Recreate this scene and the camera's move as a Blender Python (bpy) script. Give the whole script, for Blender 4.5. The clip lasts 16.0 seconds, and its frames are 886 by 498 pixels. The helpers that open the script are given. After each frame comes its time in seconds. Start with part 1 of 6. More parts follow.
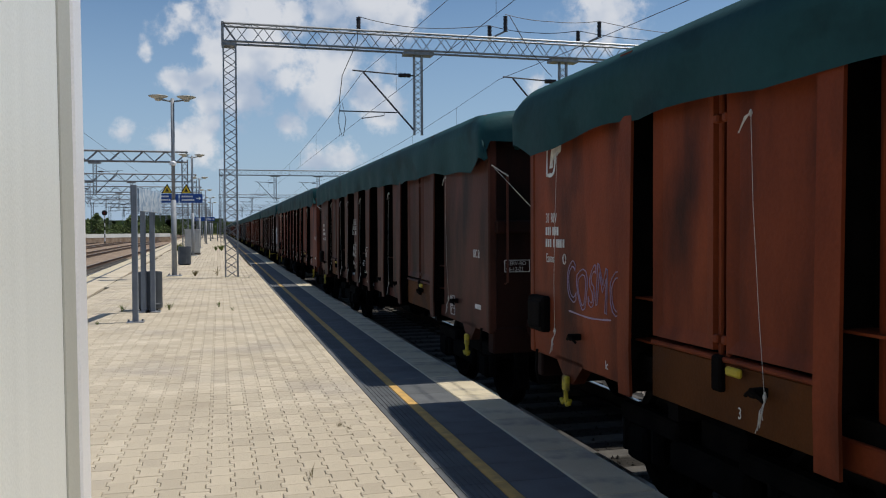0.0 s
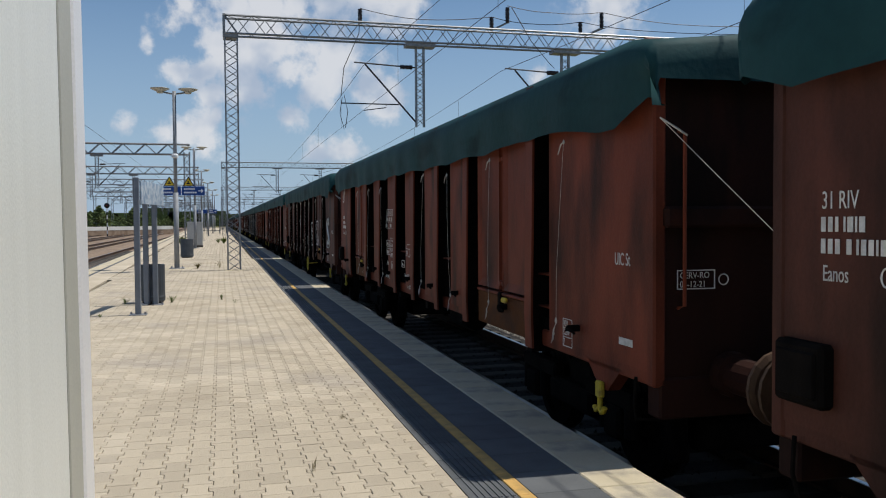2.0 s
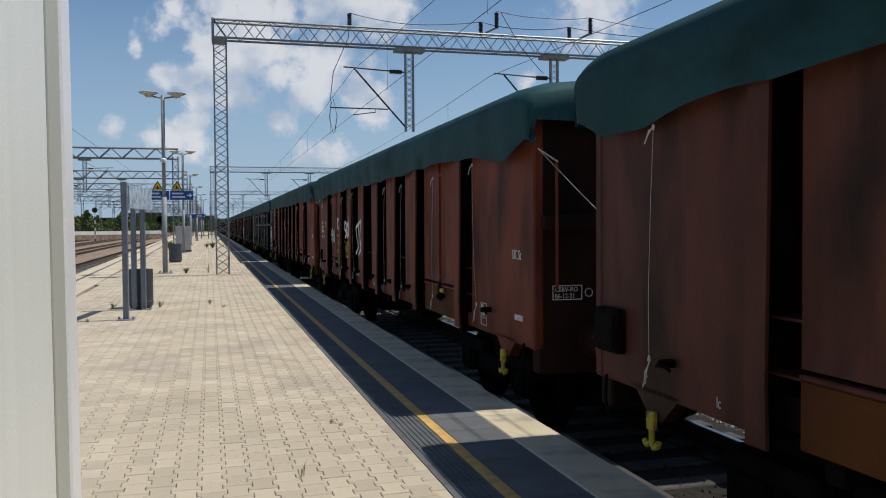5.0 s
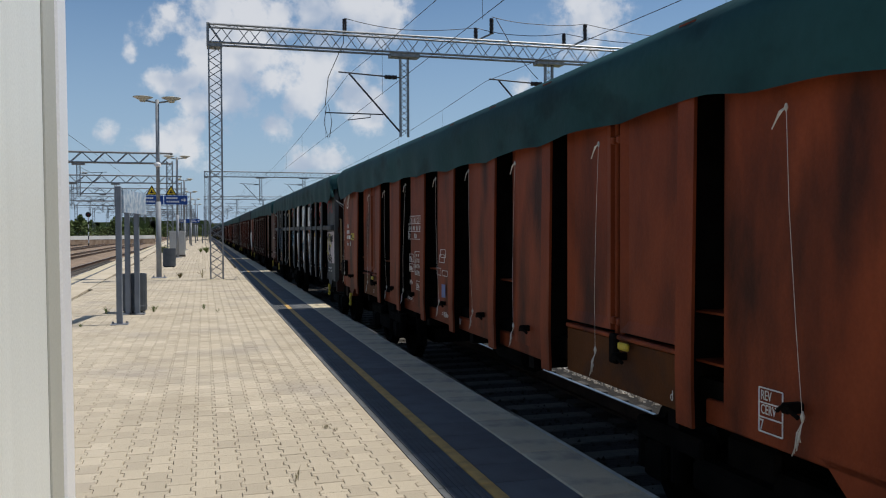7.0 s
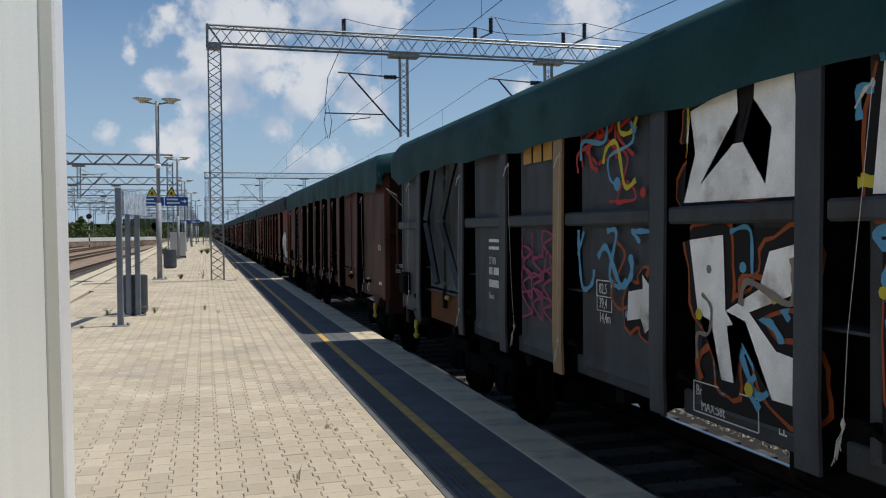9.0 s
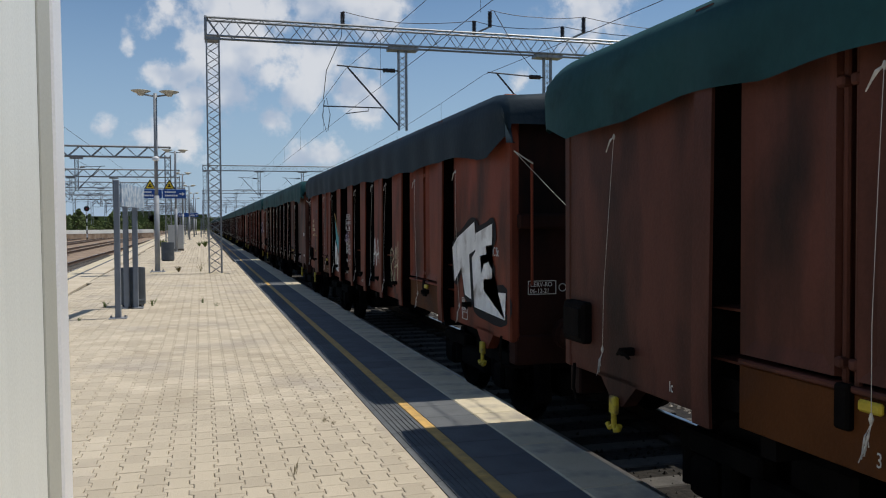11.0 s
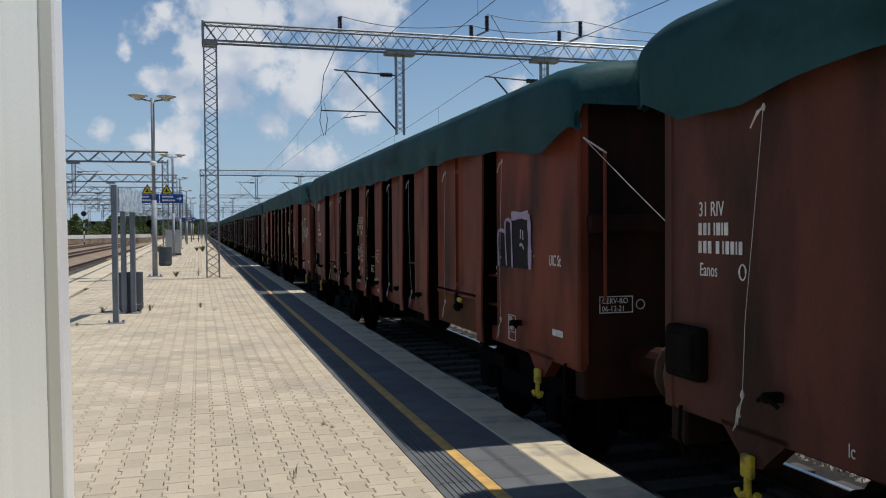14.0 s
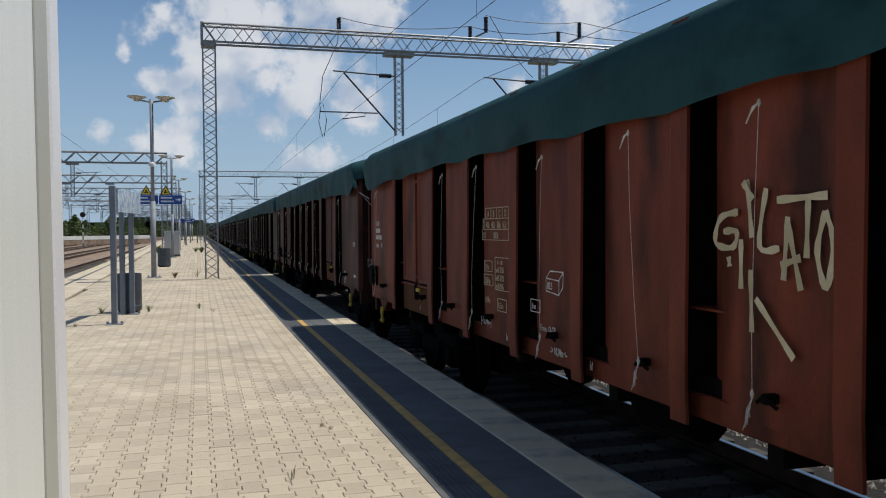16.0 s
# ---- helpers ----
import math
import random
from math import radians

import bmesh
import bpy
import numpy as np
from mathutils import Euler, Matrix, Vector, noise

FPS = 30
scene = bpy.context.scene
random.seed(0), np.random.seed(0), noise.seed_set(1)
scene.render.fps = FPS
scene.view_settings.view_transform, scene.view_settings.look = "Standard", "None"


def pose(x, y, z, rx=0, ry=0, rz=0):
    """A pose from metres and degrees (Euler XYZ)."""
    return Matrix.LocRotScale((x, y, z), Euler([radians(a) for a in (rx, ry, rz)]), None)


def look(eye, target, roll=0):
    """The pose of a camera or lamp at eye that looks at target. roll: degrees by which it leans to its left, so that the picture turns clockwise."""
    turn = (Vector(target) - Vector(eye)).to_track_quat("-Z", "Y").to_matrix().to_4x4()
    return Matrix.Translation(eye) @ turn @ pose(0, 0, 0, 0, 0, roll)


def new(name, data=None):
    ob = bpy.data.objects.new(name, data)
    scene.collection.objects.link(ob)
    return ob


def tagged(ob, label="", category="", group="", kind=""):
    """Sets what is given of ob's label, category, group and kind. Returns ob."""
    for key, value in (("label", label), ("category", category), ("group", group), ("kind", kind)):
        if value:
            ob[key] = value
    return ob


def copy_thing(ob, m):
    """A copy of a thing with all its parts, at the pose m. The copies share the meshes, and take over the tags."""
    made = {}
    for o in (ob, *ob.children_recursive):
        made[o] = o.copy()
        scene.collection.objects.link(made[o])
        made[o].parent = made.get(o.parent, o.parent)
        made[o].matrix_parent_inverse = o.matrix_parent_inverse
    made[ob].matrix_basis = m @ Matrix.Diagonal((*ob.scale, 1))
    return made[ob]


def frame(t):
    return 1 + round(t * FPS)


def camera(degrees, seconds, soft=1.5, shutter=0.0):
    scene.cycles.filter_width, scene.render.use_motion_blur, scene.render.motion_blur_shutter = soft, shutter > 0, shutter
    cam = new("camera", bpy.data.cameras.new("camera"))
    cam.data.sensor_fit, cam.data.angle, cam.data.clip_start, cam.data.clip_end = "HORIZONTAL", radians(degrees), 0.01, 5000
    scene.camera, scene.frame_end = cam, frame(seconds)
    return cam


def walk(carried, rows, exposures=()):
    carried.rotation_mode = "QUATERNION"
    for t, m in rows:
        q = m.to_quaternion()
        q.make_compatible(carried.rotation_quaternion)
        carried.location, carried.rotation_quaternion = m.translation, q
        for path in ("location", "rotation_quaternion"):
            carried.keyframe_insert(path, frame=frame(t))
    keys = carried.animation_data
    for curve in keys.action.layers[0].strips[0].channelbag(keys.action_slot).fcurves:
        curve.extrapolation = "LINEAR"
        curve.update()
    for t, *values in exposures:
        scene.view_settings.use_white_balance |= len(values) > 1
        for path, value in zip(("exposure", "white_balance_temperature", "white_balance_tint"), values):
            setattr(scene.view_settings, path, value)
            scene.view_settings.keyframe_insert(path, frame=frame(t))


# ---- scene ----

# x: across the track to the far side, y: along the platform, z: up from the platform top
cam = camera(55.2, 16.0, soft=1.1)
CAMERA_ROWS = [
    (0, 0.0025, -0.0031, 1.5251, 88.613, 0.272, -14.841),
    (0.5, 0.0049, -0.0044, 1.5209, 88.502, 0.239, -14.809),
    (1, 0.0059, -0.0050, 1.5249, 88.342, 0.300, -14.689),
    (1.5, 0.0001, -0.0041, 1.5246, 88.293, 0.291, -14.700),
    (2, 0.0039, -0.0012, 1.5271, 88.078, 0.372, -14.692),
    (2.5, 0.0041, -0.0017, 1.5189, 88.086, 0.586, -14.747),
    (3, 0.0027, -0.0032, 1.5199, 88.110, 0.806, -14.866),
    (3.5, 0.0052, 0.0020, 1.5236, 87.990, 0.713, -15.057),
    (4, 0.0047, -0.0013, 1.5244, 88.134, 0.485, -15.225),
    (6.5, 0.0042, -0.0004, 1.5227, 88.660, 0.318, -15.641),
    (7, -0.0000, 0.0000, 1.5200, 88.753, 0.221, -15.784),
    (7.5, -0.0014, 0.0012, 1.5196, 88.696, 0.179, -15.736),
    (8, -0.0045, -0.0015, 1.5190, 88.679, 0.116, -15.694),
    (8.5, 0.0015, -0.0007, 1.5171, 88.763, 0.292, -15.769),
    (9, 0.0052, -0.0024, 1.5176, 88.738, 0.549, -15.742),
    (11.5, 0.0042, -0.0003, 1.5166, 88.275, 0.276, -15.885),
    (12, 0.0037, -0.0053, 1.5196, 88.272, 0.470, -15.923),
    (12.5, 0.0074, -0.0046, 1.5149, 88.416, 0.575, -15.961),
    (13, 0.0025, -0.0045, 1.5175, 88.455, 0.632, -15.960),
    (13.5, 0.0032, -0.0025, 1.5159, 88.522, 0.622, -16.020),
    (14, -0.0038, -0.0061, 1.5146, 88.597, 0.449, -16.043),
    (14.5, 0.0033, -0.0057, 1.5130, 88.630, 0.416, -16.069),
    (15, 0.0019, -0.0023, 1.5127, 88.668, 0.498, -16.168),
    (15.5, 0.0031, -0.0060, 1.5145, 88.706, 0.520, -16.148),
    (16, 0.0027, -0.0018, 1.5134, 88.669, 0.452, -16.101),
]
walk(cam, [(t, pose(x, y, z, rx, ry, rz)) for t, x, y, z, rx, ry, rz in CAMERA_ROWS])

RAIL = -0.55          # rail top below the platform
TRACK_X = 4.10        # centre line of the train's track
PITCH = 15.74         # wagon length over buffers
BODY = 14.45          # wagon body length


def far_end(t):
    """Where the far end of the first wagon stands at t seconds."""
    return 7.02 - 9.433 * t - 0.062 * t * t


# ---- light ----
SUN_EL, SUN_AZ = radians(65), radians(90)
sun = new("sun", bpy.data.lights.new("sun", "SUN"))
sun.data.energy, sun.data.angle, sun.data.color = 4.3, radians(0.53), (1.0, 0.95, 0.87)
sun.matrix_world = look((60, 3, 130), (0, 0, 0))

HIGH_CLOUDS = [
    (-0.047, 0.974, 0.22, 0.0147), (-0.035, 0.97, 0.239, 0.0093), (-0.073, 0.977, 0.199, 0.008), (0.013, 0.971, 0.238, 0.03),
    (0.046, 0.971, 0.236, 0.0233), (0.029, 0.98, 0.195, 0.03), (0.063, 0.979, 0.196, 0.02), (-0.003, 0.98, 0.201, 0.0147),
    (-0.044, 0.985, 0.168, 0.012), (-0.02, 0.986, 0.168, 0.0133), (0.029, 0.985, 0.168, 0.0167), (0.071, 0.983, 0.171, 0.016),
    (0.083, 0.967, 0.242, 0.02), (0.121, 0.96, 0.253, 0.02), (0.176, 0.952, 0.252, 0.0267), (0.206, 0.948, 0.245, 0.0187),
    (0.122, 0.974, 0.192, 0.0187), (0.135, 0.975, 0.177, 0.0233),
]
LOW_CLOUDS = [
    (0.11, 0.981, 0.157, 0.0167), (0.17, 0.972, 0.161, 0.0233), (0.184, 0.973, 0.139, 0.0167), (0.038, 0.988, 0.147, 0.0187),
    (-0.008, 0.989, 0.145, 0.0087), (-0.002, 0.992, 0.124, 0.0067), (-0.097, 0.989, 0.107, 0.008), (-0.024, 0.993, 0.112, 0.0167),
    (-0.037, 0.994, 0.101, 0.0167), (-0.059, 0.993, 0.098, 0.012), (-0.017, 0.996, 0.089, 0.0147), (0.08, 0.99, 0.116, 0.0113),
    (0.141, 0.987, 0.082, 0.0147), (0.11, 0.991, 0.078, 0.012), (0.414, 0.877, 0.245, 0.03), (0.358, 0.919, 0.164, 0.0093),
    (-0.55, 0.8, 0.25, 0.12), (-0.9, 0.1, 0.35, 0.14), (-0.3, -0.8, 0.45, 0.15), (0.5, -0.7, 0.4, 0.12),
]


def build_world():
    world = bpy.data.worlds.new("sky")
    scene.world = world
    world.use_nodes = True
    nt = world.node_tree
    nt.nodes.clear()
    N, L = nt.nodes.new, nt.links.new
    out, bg = N("ShaderNodeOutputWorld"), N("ShaderNodeBackground")
    sky = N("ShaderNodeTexSky")
    sky.sky_type, sky.sun_disc = "NISHITA", False
    sky.sun_elevation, sky.sun_rotation = SUN_EL, SUN_AZ
    sky.air_density, sky.dust_density, sky.ozone_density = 1.0, 0.8, 2.2
    co = N("ShaderNodeTexCoord")
    best = None
    # ragged outline: the direction is pushed about by noise first
    wob = N("ShaderNodeTexNoise")
    wob.inputs["Scale"].default_value, wob.inputs["Detail"].default_value = 16.0, 3.0
    L(co.outputs["Generated"], wob.inputs["Vector"])
    sub = N("ShaderNodeVectorMath"); sub.operation = "SUBTRACT"
    L(wob.outputs["Color"], sub.inputs[0]); sub.inputs[1].default_value = (0.5, 0.5, 0.5)
    sc = N("ShaderNodeVectorMath"); sc.operation = "SCALE"
    L(sub.outputs[0], sc.inputs[0]); sc.inputs["Scale"].default_value = 0.02
    add = N("ShaderNodeVectorMath"); add.operation = "ADD"
    L(co.outputs["Generated"], add.inputs[0]); L(sc.outputs[0], add.inputs[1])
    for x, y, z, r in HIGH_CLOUDS + LOW_CLOUDS:
        d = N("ShaderNodeVectorMath"); d.operation = "DISTANCE"
        L(add.outputs[0], d.inputs[0]); d.inputs[1].default_value = Vector((x, y, z)).normalized()
        m = N("ShaderNodeMapRange")
        m.inputs["From Min"].default_value, m.inputs["From Max"].default_value = r * 2.35, 0.0
        L(d.outputs["Value"], m.inputs["Value"])
        if best is None:
            best = m.outputs[0]
        else:
            mx = N("ShaderNodeMath"); mx.operation = "MAXIMUM"
            L(best, mx.inputs[0]); L(m.outputs[0], mx.inputs[1])
            best = mx.outputs[0]
    fine = N("ShaderNodeTexNoise")
    fine.inputs["Scale"].default_value, fine.inputs["Detail"].default_value = 26.0, 10.0
    fine.inputs["Roughness"].default_value = 0.6
    L(co.outputs["Generated"], fine.inputs["Vector"])
    fm = N("ShaderNodeMath"); fm.operation = "MULTIPLY_ADD"
    L(fine.outputs[0], fm.inputs[0]); fm.inputs[1].default_value = 2.5; L(best, fm.inputs[2])
    dens = N("ShaderNodeMapRange"); dens.interpolation_type = "SMOOTHSTEP"
    dens.inputs["From Min"].default_value, dens.inputs["From Max"].default_value = 1.42, 2.05
    dens.inputs["To Max"].default_value = 0.86
    L(fm.outputs[0], dens.inputs["Value"])
    gate = N("ShaderNodeMapRange")
    gate.interpolation_type = "SMOOTHSTEP"
    gate.inputs["From Min"].default_value, gate.inputs["From Max"].default_value = 0.0, 0.30
    L(best, gate.inputs["Value"])
    cover = N("ShaderNodeMath"); cover.operation = "MULTIPLY"
    L(dens.outputs[0], cover.inputs[0]); L(gate.outputs[0], cover.inputs[1])
    # thin haze towards the horizon, as on a hot day
    sep = N("ShaderNodeSeparateXYZ"); L(co.outputs["Generated"], sep.inputs[0])
    hz = N("ShaderNodeMapRange")
    hz.inputs["From Min"].default_value, hz.inputs["From Max"].default_value = 0.27, 0.0
    hz.inputs["To Max"].default_value = 0.82
    L(sep.outputs["Z"], hz.inputs["Value"])
    scale = N("ShaderNodeMix"); scale.data_type, scale.blend_type = "RGBA", "MULTIPLY"
    scale.inputs["Factor"].default_value = 1.0
    L(sky.outputs[0], scale.inputs[6]); scale.inputs[7].default_value = (SKY * 0.85, SKY * 1.0, SKY * 1.10, 1)
    haze = N("ShaderNodeMix"); haze.data_type = "RGBA"
    L(hz.outputs[0], haze.inputs["Factor"]); L(scale.outputs[2], haze.inputs[6])
    haze.inputs[7].default_value = (0.36, 0.49, 0.67, 1)
    tone = N("ShaderNodeMix"); tone.data_type = "RGBA"
    # lit from above: bright where the cloud thins out upwards, grey underneath
    up = N("ShaderNodeVectorMath"); up.operation = "ADD"
    L(co.outputs["Generated"], up.inputs[0]); up.inputs[1].default_value = (0.008, 0.0, 0.03)
    above = N("ShaderNodeTexNoise")
    above.inputs["Scale"].default_value, above.inputs["Detail"].default_value = 10.0, 4.0
    L(up.outputs[0], above.inputs["Vector"])
    here = N("ShaderNodeTexNoise")
    here.inputs["Scale"].default_value, here.inputs["Detail"].default_value = 10.0, 4.0
    L(co.outputs["Generated"], here.inputs["Vector"])
    slope = N("ShaderNodeMath"); slope.operation = "SUBTRACT"
    L(here.outputs[0], slope.inputs[0]); L(above.outputs[0], slope.inputs[1])
    sr = N("ShaderNodeMapRange"); sr.interpolation_type = "SMOOTHSTEP"
    sr.inputs["From Min"].default_value, sr.inputs["From Max"].default_value = -0.13, 0.09
    L(slope.outputs[0], sr.inputs["Value"]); L(sr.outputs[0], tone.inputs["Factor"])
    tone.inputs[6].default_value, tone.inputs[7].default_value = (0.41, 0.48, 0.60, 1), (0.72, 0.73, 0.76, 1)
    cl = N("ShaderNodeMix"); cl.data_type = "RGBA"
    L(cover.outputs[0], cl.inputs["Factor"]); L(haze.outputs[2], cl.inputs[6]); L(tone.outputs[2], cl.inputs[7])
    L(cl.outputs[2], bg.inputs["Color"]); bg.inputs["Strength"].default_value = 1.0
    L(bg.outputs[0], out.inputs["Surface"])


SKY = 0.084
build_world()
scene.view_settings.exposure = 0.0


# ---- materials ----
def rgba(c):
    return (c[0], c[1], c[2], 1.0)


def surface(name, low, high, scale=6.0, rough=0.7, metal=0.0, bump=0.15, fine=60.0, stretch=(1, 1, 1), vary=0.12, spec=0.4,
            stain=None, stain_scale=1.2, stain_lo=0.52, stain_hi=0.68, island=False):
    """A weathered surface: two scales of colour noise, stains with an outline, a tone of its own for each piece, fine relief."""
    m = bpy.data.materials.new(name)
    m.use_nodes = True
    nt = m.node_tree
    N, L = nt.nodes.new, nt.links.new
    b = nt.nodes["Principled BSDF"]
    co = N("ShaderNodeTexCoord")
    mp = N("ShaderNodeMapping"); mp.inputs["Scale"].default_value = stretch
    L(co.outputs["Object"], mp.inputs["Vector"])
    n1 = N("ShaderNodeTexNoise"); n1.inputs["Scale"].default_value, n1.inputs["Detail"].default_value = scale, 5.0
    n2 = N("ShaderNodeTexNoise"); n2.inputs["Scale"].default_value, n2.inputs["Detail"].default_value = fine, 3.0
    L(mp.outputs[0], n1.inputs["Vector"]); L(co.outputs["Object"], n2.inputs["Vector"])
    r = N("ShaderNodeMapRange"); r.inputs["From Min"].default_value, r.inputs["From Max"].default_value = 0.32, 0.68
    L(n1.outputs[0], r.inputs["Value"])
    mix = N("ShaderNodeMix"); mix.data_type = "RGBA"
    L(r.outputs[0], mix.inputs["Factor"]); mix.inputs[6].default_value, mix.inputs[7].default_value = rgba(low), rgba(high)
    col = mix.outputs[2]
    if stain:
        n3 = N("ShaderNodeTexNoise"); n3.inputs["Scale"].default_value, n3.inputs["Detail"].default_value = stain_scale, 7.0
        L(mp.outputs[0], n3.inputs["Vector"])
        r3 = N("ShaderNodeMapRange"); r3.inputs["From Min"].default_value, r3.inputs["From Max"].default_value = stain_lo, stain_hi
        L(n3.outputs[0], r3.inputs["Value"])
        mx = N("ShaderNodeMix"); mx.data_type = "RGBA"
        L(r3.outputs[0], mx.inputs["Factor"]); L(col, mx.inputs[6]); mx.inputs[7].default_value = rgba(stain)
        col = mx.outputs[2]
    if island:
        ge = N("ShaderNodeNewGeometry"); rnd = ge.outputs["Random Per Island"]
    else:
        oi = N("ShaderNodeObjectInfo"); rnd = oi.outputs["Random"]
    rr = N("ShaderNodeMapRange"); rr.inputs["To Min"].default_value, rr.inputs["To Max"].default_value = 1 - vary, 1 + vary
    L(rnd, rr.inputs["Value"])
    g = N("ShaderNodeMapRange"); g.inputs["To Min"].default_value, g.inputs["To Max"].default_value = 0.86, 1.14
    L(n2.outputs[0], g.inputs["Value"])
    mm = N("ShaderNodeMath"); mm.operation = "MULTIPLY"; L(rr.outputs[0], mm.inputs[0]); L(g.outputs[0], mm.inputs[1])
    hsv = N("ShaderNodeHueSaturation"); L(col, hsv.inputs["Color"]); L(mm.outputs[0], hsv.inputs["Value"])
    L(hsv.outputs[0], b.inputs["Base Color"])
    b.inputs["Roughness"].default_value, b.inputs["Metallic"].default_value = rough, metal
    b.inputs["Specular IOR Level"].default_value = spec
    if bump:
        bp = N("ShaderNodeBump"); bp.inputs["Strength"].default_value, bp.inputs["Distance"].default_value = bump, 0.01
        L(n2.outputs[0], bp.inputs["Height"]); L(bp.outputs[0], b.inputs["Normal"])
    return m


def paint(name, c, rough=0.6, vary=0.0):
    return surface(name, [v * 0.85 for v in c], c, 9.0, rough, 0, 0.05, 90, vary=vary, spec=0.25)


M = {}
M["paver"] = surface("paver_concrete", (0.400, 0.343, 0.256), (0.498, 0.434, 0.334), 1.1, 0.9, 0, 0.5, 180, vary=0.10, spec=0.2, island=True,
                     stain=(0.385, 0.338, 0.272), stain_scale=0.7)
M["paver_piece"] = surface("paver_piece_concrete", (0.400, 0.343, 0.256), (0.498, 0.434, 0.334), 1.1, 0.9, 0, 0.5, 180, vary=0.10, spec=0.2)
M["joint"] = surface("joint_sand", (0.085, 0.07, 0.052), (0.13, 0.108, 0.08), 9, 0.95, vary=0, spec=0.1)
M["slab"] = surface("dark_concrete_slab", (0.080, 0.085, 0.088), (0.112, 0.118, 0.122), 3, 0.8, 0, 0.4, 150, vary=0.12, spec=0.3)
M["coping"] = surface("pale_concrete", (0.45, 0.39, 0.27), (0.55, 0.48, 0.345), 2, 0.85, 0, 0.4, 120, vary=0.06, spec=0.25, stain=(0.30, 0.27, 0.22), stain_scale=3)
M["yellow_line"] = surface("yellow_line_paint", (0.50, 0.30, 0.085), (0.60, 0.365, 0.11), 7, 0.7, 0, 0.3, 120, vary=0.05, stain=(0.33, 0.22, 0.08), stain_scale=5)
M["white_line"] = paint("white_line_paint", (0.72, 0.71, 0.68), 0.7)
M["ballast"] = surface("ballast_stone", (0.16, 0.14, 0.12), (0.38, 0.35, 0.31), 14, 0.95, 0, 0.9, 30, vary=0.25, spec=0.2, island=True)
M["gravel"] = surface("yard_gravel", (0.07, 0.06, 0.05), (0.26, 0.24, 0.21), 26, 0.95, 0, 0.9, 60, vary=0, spec=0.15)
# oily ballast, darkened further by the train's shade put into the colour
M["oily_shade"] = surface("oily_shade_ballast", (0.010, 0.009, 0.007), (0.028, 0.024, 0.020), 14, 0.9, 0, 0.9, 30, vary=0.3, spec=0.2, island=True)
M["ballast_far"] = surface("brown_ballast", (0.17, 0.12, 0.085), (0.30, 0.23, 0.17), 1.5, 0.95, 0, 0.8, 22, vary=0, spec=0.15)
M["grass_ground"] = surface("dry_grass_ground", (0.10, 0.105, 0.035), (0.20, 0.175, 0.075), 0.08, 0.95, 0, 0.6, 6, vary=0, spec=0.1)
M["sleeper"] = surface("concrete_sleeper", (0.045, 0.041, 0.037), (0.085, 0.078, 0.068), 5, 0.9, 0, 0.4, 90, vary=0.15)
M["rail"] = surface("rusty_rail", (0.05, 0.028, 0.018), (0.10, 0.06, 0.038), 5, 0.6, 0.3, 0.2, 90)
M["railhead"] = surface("polished_railhead", (0.35, 0.34, 0.33), (0.5, 0.49, 0.48), 5, 0.3, 0.9, 0.1, 60, vary=0.05)
M["steel"] = surface("galvanised_steel", (0.17, 0.18, 0.19), (0.27, 0.28, 0.30), 8, 0.5, 0.35, 0.1, 80, vary=0.06)
M["wire"] = surface("dark_wire", (0.04, 0.04, 0.045), (0.07, 0.07, 0.075), 5, 0.6, 0.4, 0, 40)
M["insulator"] = surface("brown_glazed_insulator", (0.02, 0.015, 0.015), (0.04, 0.028, 0.025), 9, 0.25, 0, 0, 60)
M["post_grey"] = surface("blue_grey_post_paint", (0.15, 0.175, 0.21), (0.19, 0.215, 0.255), 6, 0.45, 0.1, 0.05, 90, vary=0.05)
M["lamp_grey"] = surface("lamp_pole_steel", (0.20, 0.215, 0.235), (0.26, 0.275, 0.295), 6, 0.6, 0.1, 0.05, 90, vary=0.05)
M["lamp_head"] = paint("pale_lamp_housing", (0.55, 0.54, 0.49), 0.45)
M["bin"] = surface("dark_bin_paint", (0.045, 0.055, 0.07), (0.065, 0.078, 0.095), 5, 0.5, 0.1, 0.1, 80)
M["sign_blue"] = paint("blue_sign_enamel", (0.018, 0.075, 0.30), 0.35)
M["sign_white"] = paint("white_sign_film", (0.75, 0.76, 0.78), 0.4)
M["sign_yellow"] = paint("yellow_sign_film", (0.72, 0.50, 0.03), 0.4)
M["black"] = paint("black_paint", (0.015, 0.015, 0.016), 0.5)
M["cabinet"] = paint("grey_cabinet_paint", (0.45, 0.46, 0.46), 0.45)
M["panel"] = surface("white_powder_coat", (0.76, 0.775, 0.72), (0.80, 0.815, 0.76), 1.2, 0.4, 0, 0.06, 160, (14, 14, 0.5), 0)
M["panel_trim"] = surface("pale_grey_trim", (0.43, 0.43, 0.375), (0.47, 0.47, 0.41), 2, 0.5, 0, 0.06, 160, vary=0)
M["profile"] = surface("white_aluminium_profile", (0.80, 0.80, 0.80), (0.84, 0.84, 0.84), 2, 0.35, 0, 0.03, 160, vary=0)
M["seal"] = paint("dark_rubber_seal", (0.03, 0.03, 0.03), 0.7)
M["weed"] = surface("weed_leaf", (0.06, 0.10, 0.02), (0.14, 0.17, 0.05), 30, 0.8, 0, 0, 60, island=True, vary=0.3)
M["dry_weed"] = surface("dry_weed_leaf", (0.10, 0.085, 0.03), (0.20, 0.16, 0.07), 30, 0.8, 0, 0, 60, island=True, vary=0.3)
M["leaf"] = surface("tree_leaf", (0.06, 0.085, 0.028), (0.115, 0.15, 0.055), 0.6, 0.8, 0, 0, 30, island=True, vary=0.35, spec=0.2)
M["bark"] = surface("bark", (0.07, 0.055, 0.04), (0.14, 0.11, 0.08), 8, 0.9)
